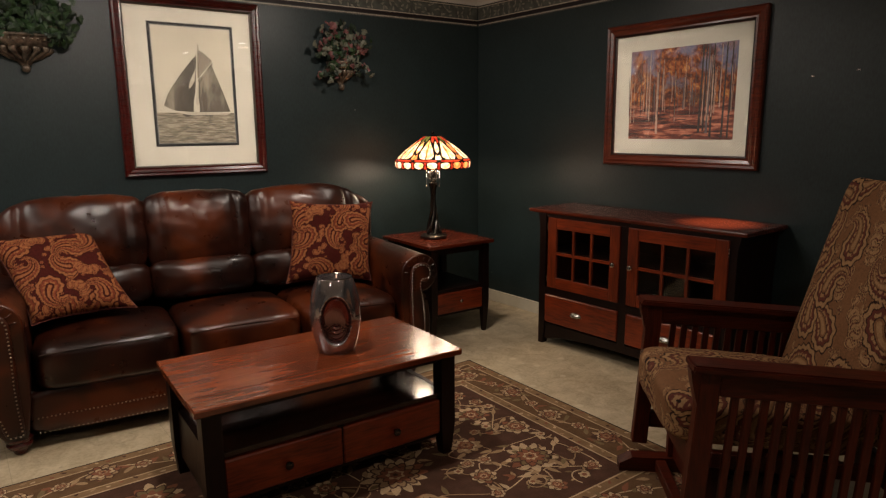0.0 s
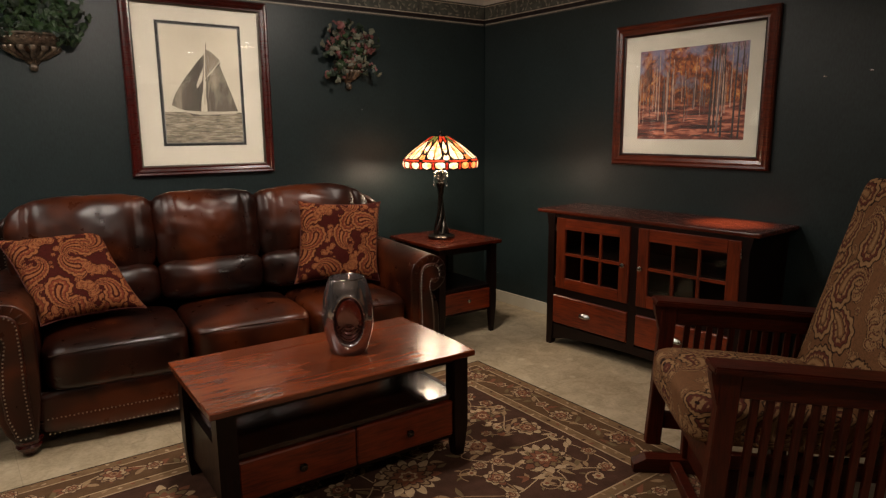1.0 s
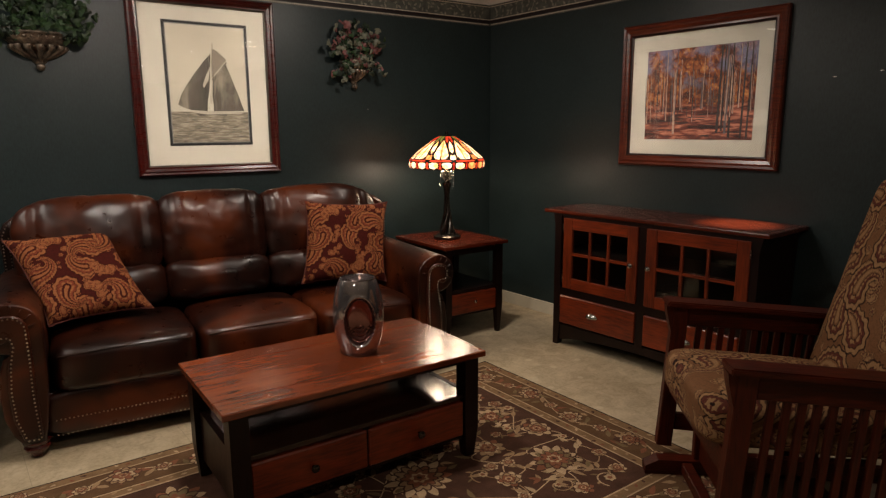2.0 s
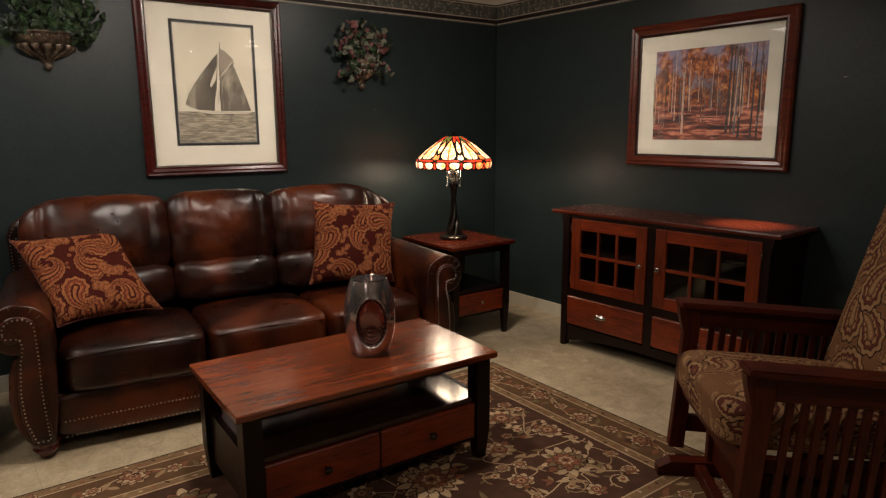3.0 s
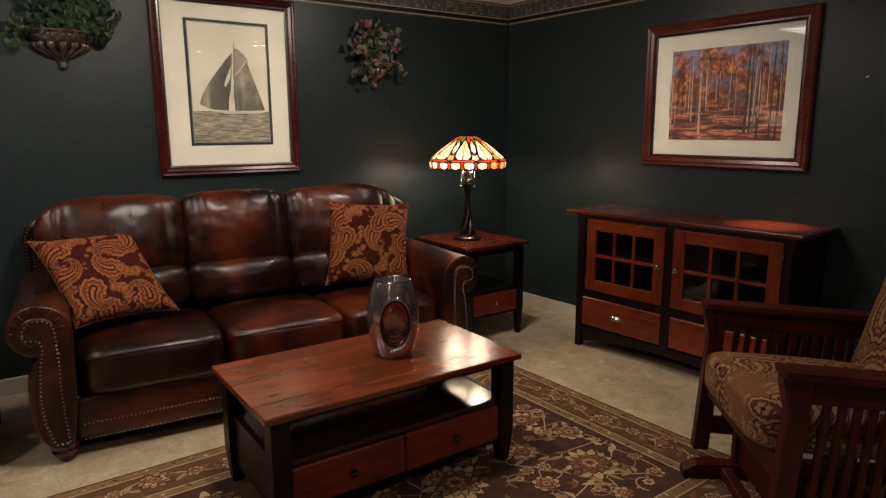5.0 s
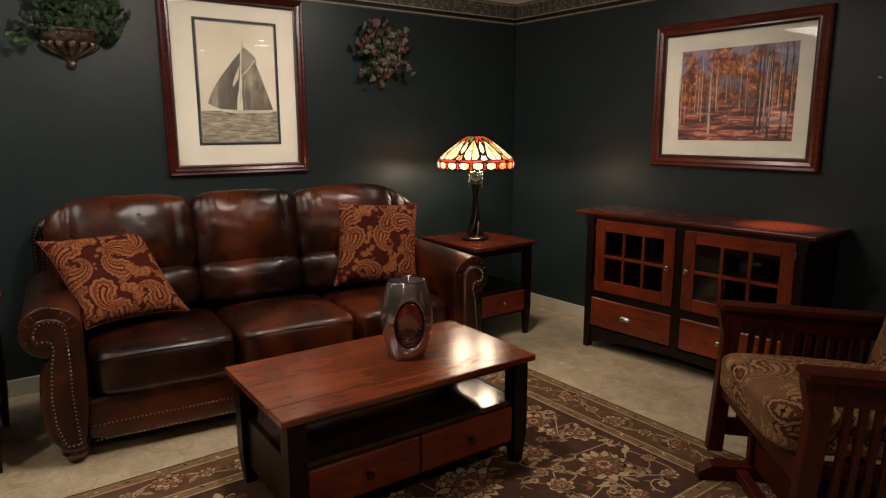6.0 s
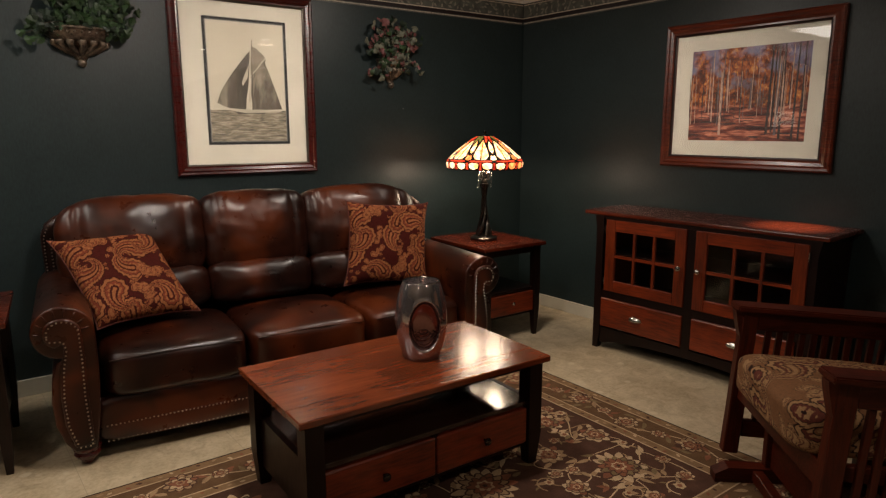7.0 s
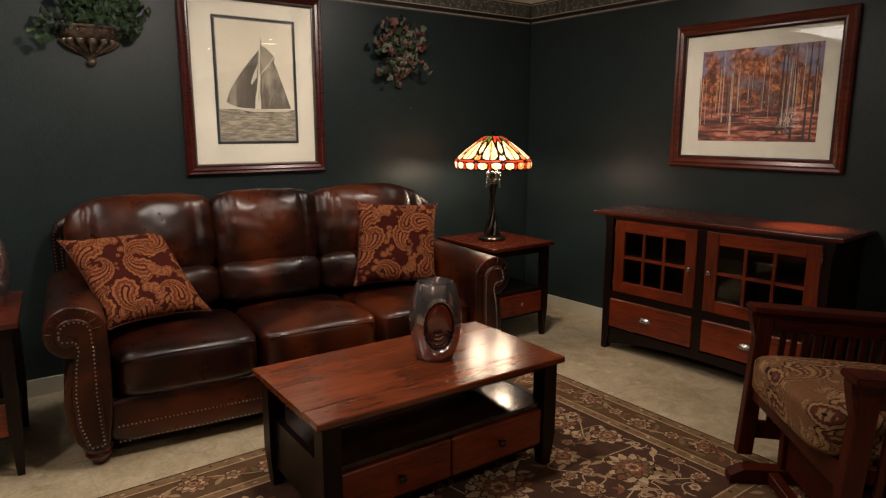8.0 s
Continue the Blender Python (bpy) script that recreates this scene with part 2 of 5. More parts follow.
REDFRAME = wood("red_brown_frame", (0.06, 0.009, 0.004), (0.22, 0.038, 0.013), "X", 0.3, 0.2)
OAK = wood("dark_mission_oak", (0.024, 0.0028, 0.001), (0.092, 0.0115, 0.0026), "Y", 0.42, 0.0, sheen=0.25)
OAK_Z = wood("dark_mission_oak_upright", (0.024, 0.0028, 0.001), (0.092, 0.0115, 0.0026), "Z", 0.42, 0.0, sheen=0.25)
NAIL = plain("antique_nailhead", (0.55, 0.49, 0.42), 0.32, 1.0, 0.3, 60)
PEWTER = plain("pewter", (0.55, 0.52, 0.48), 0.25, 1.0, 0.15, 40)
SMOKED = plain("smoked_hollow", (0.27, 0.13, 0.12), 0.12, 0.85, 0.2, 12, 60, 0.02)
BRONZE = plain("dark_bronze", (0.085, 0.072, 0.062), 0.2, 0.9, 0.4, 30, 120, 0.3)
CHROME = plain("smoked_chrome_glass", (0.52, 0.46, 0.46), 0.12, 0.9, 0.1, 5, 60, 0.01)
MAT_BOARD = plain("cream_mat_board", (0.56, 0.53, 0.44), 0.8, var=0.04, strength=0.01)
INK = plain("black_mat", (0.008, 0.008, 0.009), 0.6)
PICTURE_GLASS = glass("picture_glass")
CABINET_GLASS = glass("cabinet_glass", (0.8, 0.78, 0.75))
PILLOW, CHAIR_FABRIC = woven("paisley_pillow_fabric"), woven("paisley_chair_fabric")
PILLOW_DYES = ((0.082, 0.012, 0.008), (0.42, 0.155, 0.06), (0.26, 0.06, 0.028), (0.055, 0.0075, 0.006))
CHAIR_DYES = ((0.26, 0.125, 0.058), (0.44, 0.255, 0.125), (0.15, 0.042, 0.028), (0.03, 0.011, 0.008))
RUG_GROUND = carpet("dark_brown_pile", (0.09, 0.044, 0.029))
RUG_BORDER = carpet("olive_brown_pile", (0.14, 0.076, 0.038))
RUG_GUARD = carpet("faded_gold_pile", (0.25, 0.15, 0.078))
RUG_TAN = carpet("tan_pile", (0.54, 0.375, 0.225))
RUG_RUST = carpet("rust_pile", (0.25, 0.1, 0.055))
RUG_GOLD = carpet("gold_brown_pile", (0.37, 0.235, 0.13))
RUG_SAGE = carpet("sage_pile", (0.21, 0.145, 0.075))
RESIN = plain("antiqued_silver_resin", (0.24, 0.19, 0.145), 0.34, 0.7, 0.7, 45, 110, 0.9)
IVY = plain("ivy_leaf", (0.024, 0.052, 0.018), 0.5, var=0.5, scale=12)
IVY_DARK = plain("dark_leaf", (0.016, 0.029, 0.017), 0.5, var=0.5, scale=12)
PINK_LEAF = plain("dusky_red_leaf", (0.16, 0.06, 0.058), 0.55, var=0.5, scale=12)
PALE_LEAF = plain("pale_grey_green_leaf", (0.14, 0.145, 0.105), 0.55, var=0.4, scale=12)
STEM = plain("brown_stem", (0.05, 0.035, 0.02), 0.8)
BULB = glowing("lit_bulb", (1.0, 0.82, 0.6), 30)
DOWNLIGHT = glowing("lit_downlight", (1.0, 0.88, 0.72), 12)
GLASS_CREAM = lit_glass("lit_cream_glass", (1.0, 0.42, 0.13), (1.0, 0.8, 0.52), 1.75)
GLASS_RED = lit_glass("lit_red_glass", (0.3, 0.012, 0.006), (0.75, 0.06, 0.02), 1.4)
GLASS_AMBER = lit_glass("lit_amber_glass", (0.7, 0.1, 0.02), (1.0, 0.36, 0.1), 1.8)
GLASS_GREEN = lit_glass("lit_olive_glass", (0.07, 0.09, 0.015), (0.3, 0.26, 0.06), 1.0)
LEAD = plain("lead_came", (0.03, 0.025, 0.02), 0.4, 0.8)


# ---- mesh helpers ----
def part(name, bm, material, parent, label=""):
    """Links a bmesh as one mesh object under a thing or a part."""
    me = bpy.data.meshes.new(name)
    bmesh.ops.recalc_face_normals(bm, faces=bm.faces[:])
    bm.to_mesh(me)
    bm.free()
    for m in material if isinstance(material, (list, tuple)) else [material]:
        me.materials.append(m)
    o = new(name, me)
    o.parent = parent
    if label:
        o["label"] = label
    return o


def smooth(o, angle=35):
    for p in o.data.polygons:
        p.use_smooth = True
    o.data.set_sharp_from_angle(angle=radians(angle))
    return o


def thing(name, m, label, category, group="", kind=""):
    e = new(name)
    e.empty_display_size = 0.1
    e.matrix_world = m
    return tagged(e, label, category, group, kind)


def box(x0, x1, y0, y1, z0, z1, r=0.0, bm=None, seg=1):
    bm = bm or bmesh.new()
    vs = [bm.verts.new((x, y, z)) for z in (z0, z1) for y in (y0, y1) for x in (x0, x1)]
    fs = [bm.faces.new([vs[i] for i in f]) for f in ((0, 2, 3, 1), (4, 5, 7, 6), (0, 1, 5, 4), (2, 6, 7, 3), (0, 4, 6, 2), (1, 3, 7, 5))]
    if r:
        es = list({e for f in fs for e in f.edges})
        bmesh.ops.bevel(bm, geom=es, offset=r, segments=seg, affect="EDGES", profile=0.6)
    return bm


def taper_leg(cx, cy, z0, z1, top, foot, bm=None):
    """Square leg that narrows over its lower half."""
    bm = bm or bmesh.new()
    rings = []
    for z, s in ((z0, foot), (z0 + (z1 - z0) * 0.32, top), (z1, top)):
        rings.append([bm.verts.new((cx + a * s / 2, cy + b * s / 2, z)) for a, b in ((-1, -1), (1, -1), (1, 1), (-1, 1))])
    for lo, hi in zip(rings, rings[1:]):
        for i in range(4):
            bm.faces.new((lo[i], lo[(i + 1) % 4], hi[(i + 1) % 4], hi[i]))
    bm.faces.new(rings[0][::-1])
    bm.faces.new(rings[-1])
    return bm


def lathe(profile, seg=32, bm=None, cx=0.0, cy=0.0):
    bm = bm or bmesh.new()
    rings = [[bm.verts.new((cx + r * math.cos(2 * math.pi * i / seg), cy + r * math.sin(2 * math.pi * i / seg), z)) for i in range(seg)] for r, z in profile]
    for lo, hi in zip(rings, rings[1:]):
        for i in range(seg):
            bm.faces.new((lo[i], lo[(i + 1) % seg], hi[(i + 1) % seg], hi[i]))
    bm.faces.new(rings[0][::-1])
    bm.faces.new(rings[-1])
    return bm


def prism(outline, y0, y1, bm=None):
    """Closed outline of (x, z) drawn out from y0 to y1."""
    bm = bm or bmesh.new()
    a = [bm.verts.new((x, y0, z)) for x, z in outline]
    b = [bm.verts.new((x, y1, z)) for x, z in outline]
    bm.faces.new(a)
    bm.faces.new(b[::-1])
    n = len(a)
    for i in range(n):
        bm.faces.new((a[i], a[(i + 1) % n], b[(i + 1) % n], b[i]))
    return bm


def tube(points, radius, seg=6, bm=None):
    bm = bm or bmesh.new()
    pts = [Vector(p) for p in points]
    rings = []
    for i, p in enumerate(pts):
        d = (pts[min(i + 1, len(pts) - 1)] - pts[max(i - 1, 0)]).normalized()
        u = d.orthogonal().normalized()
        v = d.cross(u)
        r = radius[i] if isinstance(radius, (list, tuple)) else radius
        rings.append([bm.verts.new(p + r * (math.cos(2 * math.pi * k / seg) * u + math.sin(2 * math.pi * k / seg) * v)) for k in range(seg)])
    for lo, hi in zip(rings, rings[1:]):
        best = min(range(seg), key=lambda s: (lo[0].co - hi[s].co).length)
        for k in range(seg):
            bm.faces.new((lo[k], lo[(k + 1) % seg], hi[(k + 1 + best) % seg], hi[(k + best) % seg]))
    bm.faces.new(rings[0][::-1])
    bm.faces.new(rings[-1])
    return bm


def soft_block(w, d, h, power=5.0, crown=0.0, cuts=14, wrinkle=0.0, seed=0, front=0.0):
    """Stuffed block about the origin: rounded edges, a domed top, a bulging front and small creases."""
    bm = bmesh.new()
    bmesh.ops.create_cube(bm, size=2)
    bmesh.ops.subdivide_edges(bm, edges=bm.edges[:], cuts=cuts, use_grid_fill=True)
    for v in bm.verts:
        x, y, z = v.co
        k = (abs(x) ** power + abs(y) ** power + abs(z) ** power) ** (1 / power)
        x, y, z = x / k, y / k, z / k
        if z > 0:
            z += crown / h * 2 * (1 - x * x) * (1 - y * y)
        if y < 0:
            y -= front / d * 2 * (1 - x * x) * (1 - z * z)
        p = Vector((x * w / 2, y * d / 2, z * h / 2))
        if wrinkle:
            q = noise.noise(p * 9 + Vector((seed * 7.3, 0, 0))) + 0.5 * noise.noise(p * 24 + Vector((0, seed * 3.1, 0)))
            p += p.normalized() * wrinkle * q
        v.co = p
    return bm


def dots(points, r, normal_y=-1.0, bm=None):
    """Low domed nailheads at points on a face that looks along y."""
    bm = bm or bmesh.new()
    for p in points:
        c = Vector(p)
        rim = [bm.verts.new(c + Vector((r * math.cos(k * math.pi / 3), 0, r * math.sin(k * math.pi / 3)))) for k in range(6)]
        mid = [bm.verts.new(c + Vector((0.6 * r * math.cos(k * math.pi / 3), normal_y * r * 0.55, 0.6 * r * math.sin(k * math.pi / 3)))) for k in range(6)]
        for k in range(6):
            bm.faces.new((rim[k], rim[(k + 1) % 6], mid[(k + 1) % 6], mid[k]))
        bm.faces.new(mid)
    return bm


def along(poly, step):
    out, carry = [], 0.0
    for a, b in zip(poly, poly[1:]):
        a, b = Vector(a), Vector(b)
        n = (b - a).length
        s = carry
        while s < n:
            out.append(a + (b - a) * (s / n))
            s += step
        carry = s - n
    return out


def moved(bm, m):
    bmesh.ops.transform(bm, matrix=m, verts=bm.verts[:])
    return bm


# ---- the setting ----
WALL_L = pose(0, YL, 0, 0, 0, TILT_L)          # x along the wall behind the sofa, y into it
WALL_R = pose(XR, 0, 0, 0, 0, -90)             # x towards the camera along the other wall, y into it
XC = XR / math.cos(radians(TILT_L))            # the corner, along the sofa wall


def structure(name, bm, material, m, label, category):
    o = part(name, bm, material, None)
    o.matrix_world = m
    return tagged(o, label, category, kind="structure")


structure("floor", box(-7, XR + 0.2, -8, 5.2, -0.12, 0), FLOOR, Matrix(), "worn mottled beige hard floor with faint seams", "floor")
structure("ceiling", box(-7, XR + 0.2, -8, 5.2, CEIL, CEIL + 0.1), PLASTER, Matrix(), "plain off-white plaster ceiling", "ceiling")
structure("wall_north", box(-6.9, XC + 0.25, 0, 0.14, 0, CEIL), WALL, WALL_L, "wall in dark green textured wallpaper behind the sofa", "wall")
structure("wall_east", box(-4.13, 8, 0, 0.14, 0, CEIL), WALL, WALL_R, "wall in dark green textured wallpaper behind the console", "wall")
structure("wall_south", box(-7, XR + 0.2, -8.1, -8, 0, CEIL), SHOWROOM, Matrix(), "plain dim showroom wall", "wall")
structure("wall_west", box(-7.1, -7, -8, 5.2, 0, CEIL), SHOWROOM, Matrix(), "plain dim showroom wall", "wall")
for nm, m, a, b in (("baseboard_north", WALL_L, -3.0, XC - 0.013), ("baseboard_east", WALL_R, -4.125, 4.0)):
    structure(nm, box(a, b, -0.013, -0.001, 0.0, 0.092, 0.003), CREAM, m, "cream painted baseboard along the wall", "baseboard")

# border paper and crown moulding under the ceiling
BORDER_GROUND = plain("border_paper", (0.1, 0.105, 0.09), 0.5, var=0.4, scale=20)
BORDER_LEAF = plain("border_leaf_print", (0.26, 0.25, 0.2), 0.5, var=0.4, scale=30)
BORDER_LINE = plain("border_pale_line", (0.62, 0.54, 0.44), 0.45, var=0.2, scale=30)
BORDER_RED = plain("border_dark_red", (0.014, 0.007, 0.007), 0.6)
for nm, m, a, b in (("wallpaper_border_north", WALL_L, -3.0, XC - 0.004), ("wallpaper_border_east", WALL_R, -4.13, 2.5)):
    e = thing(nm, m, "leafy dark green wallpaper border with pale beaded lines", "wallpaper border", kind="structure")
    part("border_band", box(a, b, -0.003, -0.0005, 2.164, 2.318), BORDER_GROUND, e)
    part("red_stripe", box(a, b, -0.004, -0.003, 2.182, 2.207), BORDER_RED, e)
    part("pale_line", box(a, b, -0.005, -0.003, 2.207, 2.213), BORDER_LINE, e)
    part("upper_line", box(a, b, -0.005, -0.003, 2.303, 2.308), BORDER_LINE, e)
    bm, bl = bmesh.new(), bmesh.new()
    n = int((b - a) / 0.014)
    for i in range(n):
        x = a + i * 0.014
        if -0.2 < x < XC or m is WALL_R and -4.13 < x < 0:
            box(x, x + 0.009, -0.005, -0.003, 2.171, 2.178, bm=bm)
    for i in range(int((b - a) / 0.055)):
        x = a + i * 0.055
        if not (-0.2 < x < XC or m is WALL_R and -4.13 < x < 0):
            continue
        for k in range(3):
            cx, cz, t = x + random.uniform(0, 0.045), 2.228 + k * 0.03 + random.uniform(-0.006, 0.006), random.uniform(0, 3.1)
            vs = [bl.verts.new((cx + r * math.cos(t + s), -0.0042, cz + r * math.sin(t + s))) for r, s in ((0.02, 0), (0.009, 1.2), (0.019, 2.9), (0.008, 4.4))]
            bl.faces.new(vs)
    part("beading", bm, BORDER_LINE, e)
    part("leaf_print", bl, BORDER_LEAF, e)
    prof = [(0, 2.318), (-0.012, 2.318), (-0.018, 2.336), (-0.034, 2.352), (-0.065, 2.392), (-0.088, 2.404), (-0.092, 2.4395), (0, 2.4395)]
    bm = bmesh.new()
    rows = [[bm.verts.new((x, y - 0.0008, z)) for y, z in prof] for x in (a, b)]
    for i in range(len(prof)):
        j = (i + 1) % len(prof)
        bm.faces.new((rows[0][i], rows[0][j], rows[1][j], rows[1][i]))
    bm.faces.new(rows[0])
    bm.faces.new(rows[1][::-1])
    structure(nm.replace("wallpaper_border", "crown_moulding"), bm, WHITE, m, "white painted crown moulding under the ceiling", "moulding")


# ---- ceiling downlights ----
def downlight(x, y):
    e = thing("ceiling_downlight", pose(x, y, CEIL), "round white recessed ceiling downlight, switched on", "ceiling light", "ceiling downlights")
    ring = lathe([(0.048, -0.0005), (0.048, -0.008), (0.072, -0.008), (0.072, -0.0005)], 24)
    part("trim_ring", ring, WHITE, e)
    part("lens", lathe([(0.001, -0.006), (0.047, -0.006), (0.047, -0.001), (0.001, -0.001)], 24), DOWNLIGHT, e)


for sx, sy, *_ in CEILING_SPOTS:
    downlight(sx, sy)
for sx, sy in ((-0.6, -1.4), (0.9, -2.0), (2.2, -1.2), (-2.4, -0.6), (-3.4, 1.6), (-2.2, -3.2), (0.2, -3.9), (1.9, -3.6), (-4.3, -1.6), (-4.8, 0.8), (-1.2, -5.6), (1.0, -6.0)):
    downlight(sx, sy)


panel = thing("ceiling_light_panel", pose(-0.95, 3.55, CEIL), "flat white fluorescent ceiling panel, switched on", "ceiling light")
for a, b, c, d in ((-0.61, 0.61, -0.31, -0.28), (-0.61, 0.61, 0.28, 0.31), (-0.61, -0.58, -0.279, 0.279), (0.58, 0.61, -0.279, 0.279)):
    part("frame_rail", box(a, b, c, d, -0.014, -0.0005, 0.002), WHITE, panel)
part("diffuser", box(-0.579, 0.579, -0.279, 0.279, -0.009, -0.001), glowing("lit_diffuser", (1.0, 0.95, 0.88), 3.0), panel, "glowing white diffuser")


# ---- pictures ----
def framed(name, m, x0, x1, z0, z1, fw, frame_mat, lip_mat, label):
    """Frame of four mitred mouldings with backing, mat and glass; returns the thing."""
    e = thing(name, m, label, "picture")
    prof = [(0.0, -0.003), (0.0, -0.026), (0.12, -0.034), (0.3, -0.03), (0.45, -0.033), (0.7, -0.026), (0.84, -0.027), (0.92, -0.02), (1.0, -0.018), (1.0, -0.004)]
    corners = [(x0, z0, 1, 1), (x1, z0, -1, 1), (x1, z1, -1, -1), (x0, z1, 1, -1)]
    for k in range(4):
        bm = bmesh.new()
        ends = []
        for cx, cz, sx, sz in (corners[k], corners[(k + 1) % 4]):
            ends.append([bm.verts.new((cx + sx * fw * a, y, cz + sz * fw * a)) for a, y in prof])
        n = len(prof)
        for i in range(n):
            j = (i + 1) % n
            f = bm.faces.new((ends[0][i], ends[0][j], ends[1][j], ends[1][i]))
            f.material_index = 1 if i in (6, 7) else 0
        bm.faces.new(ends[0])
        bm.faces.new(ends[1][::-1])
        part("frame_rail", bm, [frame_mat, lip_mat], e)
    i = fw * 0.97
    part("mat_board", box(x0 + i, x1 - i, -0.008, -0.004, z0 + i, z1 - i), MAT_BOARD, e, "cream mat board")
    g = part("glass", box(x0 + i, x1 - i, -0.0155, -0.0135, z0 + i, z1 - i), PICTURE_GLASS, e, "clear picture glass")
    g.visible_shadow = False
    return e


def flat(points, y, x0, x1, z0, z1, bm=None, slot=0):
    bm = bm or bmesh.new()
    f = bm.faces.new([bm.verts.new((x0 + u * (x1 - x0), y, z0 + v * (z1 - z0))) for u, v in points])
    f.material_index = slot
    return bm


SEPIA_LIP = plain("dark_silver_lip", (0.12, 0.1, 0.08), 0.35, 0.5)
sail = framed("framed_sailboat_print", WALL_L, 0.774, 1.622, 1.118, 2.158, 0.062, MAHOGANY, SEPIA_LIP, "sepia sailing-yacht print in a dark red mahogany frame")
SX0, SX1, SZ0, SZ1 = 0.958, 1.452, 1.292, 2.012
part("black_fillet", box(SX0, SX1, -0.0095, -0.008, SZ0, SZ1), INK, sail, "black inner mat")
part("grey_fillet", box(SX0 + 0.015, SX1 - 0.015, -0.0101, -0.0095, SZ0 + 0.015, SZ1 - 0.015), plain("grey_mat", (0.13, 0.13, 0.12), 0.6), sail)
q0, q1, r0, r1 = SX0 + 0.02, SX1 - 0.02, SZ0 + 0.02, SZ1 - 0.02
SKY_P = plain("sepia_sky_print", (0.5, 0.46, 0.36), 0.7, var=0.1, scale=3)


def sea_print():
    m, nt, b = nodes_of("sepia_sea_print")
    f = noise_tex(nt, coords(nt, (8, 8, 60)), 1.6, 5, 0.65, 0.4)
    link(nt, ramp(nt, f, [(0.38, (0.1, 0.082, 0.056)), (0.5, (0.2, 0.17, 0.12)), (0.64, (0.36, 0.32, 0.24))]), b.inputs["Base Color"])
    b.inputs["Roughness"].default_value = 0.7
    return m


SEA_P = sea_print()


def sail_print():
    m, nt, b = nodes_of("sepia_dark_sail_print")
    f = noise_tex(nt, coords(nt, (1, 1, 0.35), rot=(0, 0.5, 0)), 7, 4, 0.6, 0.3)
    seams = noise_tex(nt, coords(nt, (60, 1, 6), rot=(0, 0.35, 0)), 1.0, 2)
    col = ramp(nt, f, [(0.36, (0.05, 0.04, 0.029)), (0.52, (0.1, 0.083, 0.06)), (0.66, (0.27, 0.235, 0.175))])
    link(nt, mixc(nt, 0.08, col, ramp(nt, seams, [(0.4, (0.05, 0.04, 0.03)), (0.6, (0.2, 0.17, 0.125))])), b.inputs["Base Color"])
    b.inputs["Roughness"].default_value = 0.7
    return m


SAIL_D = sail_print()
SAIL_M = plain("sepia_mid_sail_print", (0.2, 0.17, 0.125), 0.7, var=0.35, scale=9)
SAIL_L = plain("sepia_pale_sail_print", (0.4, 0.36, 0.28), 0.7, var=0.2, scale=9)
part("sky_print", box(q0, q1, -0.0106, -0.0101, r0, r1), SKY_P, sail)
part("sea_print", box(q0, q1, -0.0109, -0.0106, r0, r0 + 0.265 * (r1 - r0)), SEA_P, sail)
bm = flat([(0.545, 0.77), (0.44, 0.69), (0.33, 0.6), (0.22, 0.5), (0.145, 0.42), (0.09, 0.325), (0.16, 0.3), (0.25, 0.28), (0.46, 0.272), (0.47, 0.36), (0.5, 0.45), (0.53, 0.62)], -0.0112, q0, q1, r0, r1)
flat([(0.565, 0.81), (0.63, 0.795), (0.75, 0.72), (0.655, 0.645), (0.54, 0.56), (0.55, 0.7)], -0.0113, q0, q1, r0, r1, bm, 1)
flat([(0.735, 0.685), (0.8, 0.57), (0.88, 0.42), (0.95, 0.277), (0.75, 0.272), (0.55, 0.272), (0.535, 0.4), (0.55, 0.53), (0.64, 0.62)], -0.0114, q0, q1, r0, r1, bm)
flat([(0.53, 0.66), (0.47, 0.58), (0.42, 0.5), (0.43, 0.47), (0.5, 0.54)], -0.0115, q0, q1, r0, r1, bm, 2)
flat([(0.545, 0.52), (0.51, 0.42), (0.5, 0.34), (0.53, 0.33)], -0.0116, q0, q1, r0, r1, bm, 2)
flat([(0.64, 0.6), (0.6, 0.5), (0.56, 0.38), (0.57, 0.52)], -0.0116, q0, q1, r0, r1, bm, 1)
flat([(0.536, 0.545), (0.545, 0.535), (0.755, 0.695), (0.745, 0.705)], -0.0118, q0, q1, r0, r1, bm)
flat([(0.572, 0.86), (0.58, 0.86), (0.555, 0.27), (0.54, 0.27)], -0.0117, q0, q1, r0, r1, bm)
flat([(0.3, 0.258), (0.4, 0.262), (0.75, 0.262), (0.7, 0.232), (0.5, 0.238), (0.36, 0.23)], -0.0117, q0, q1, r0, r1, bm)
flat([(0.24, 0.268), (0.36, 0.274), (0.95, 0.262), (0.9, 0.25), (0.45, 0.242), (0.34, 0.252)], -0.0119, q0, q1, r0, r1, bm, 2)
part("yacht_print", bm, [SAIL_D, SAIL_M, SAIL_L], sail)


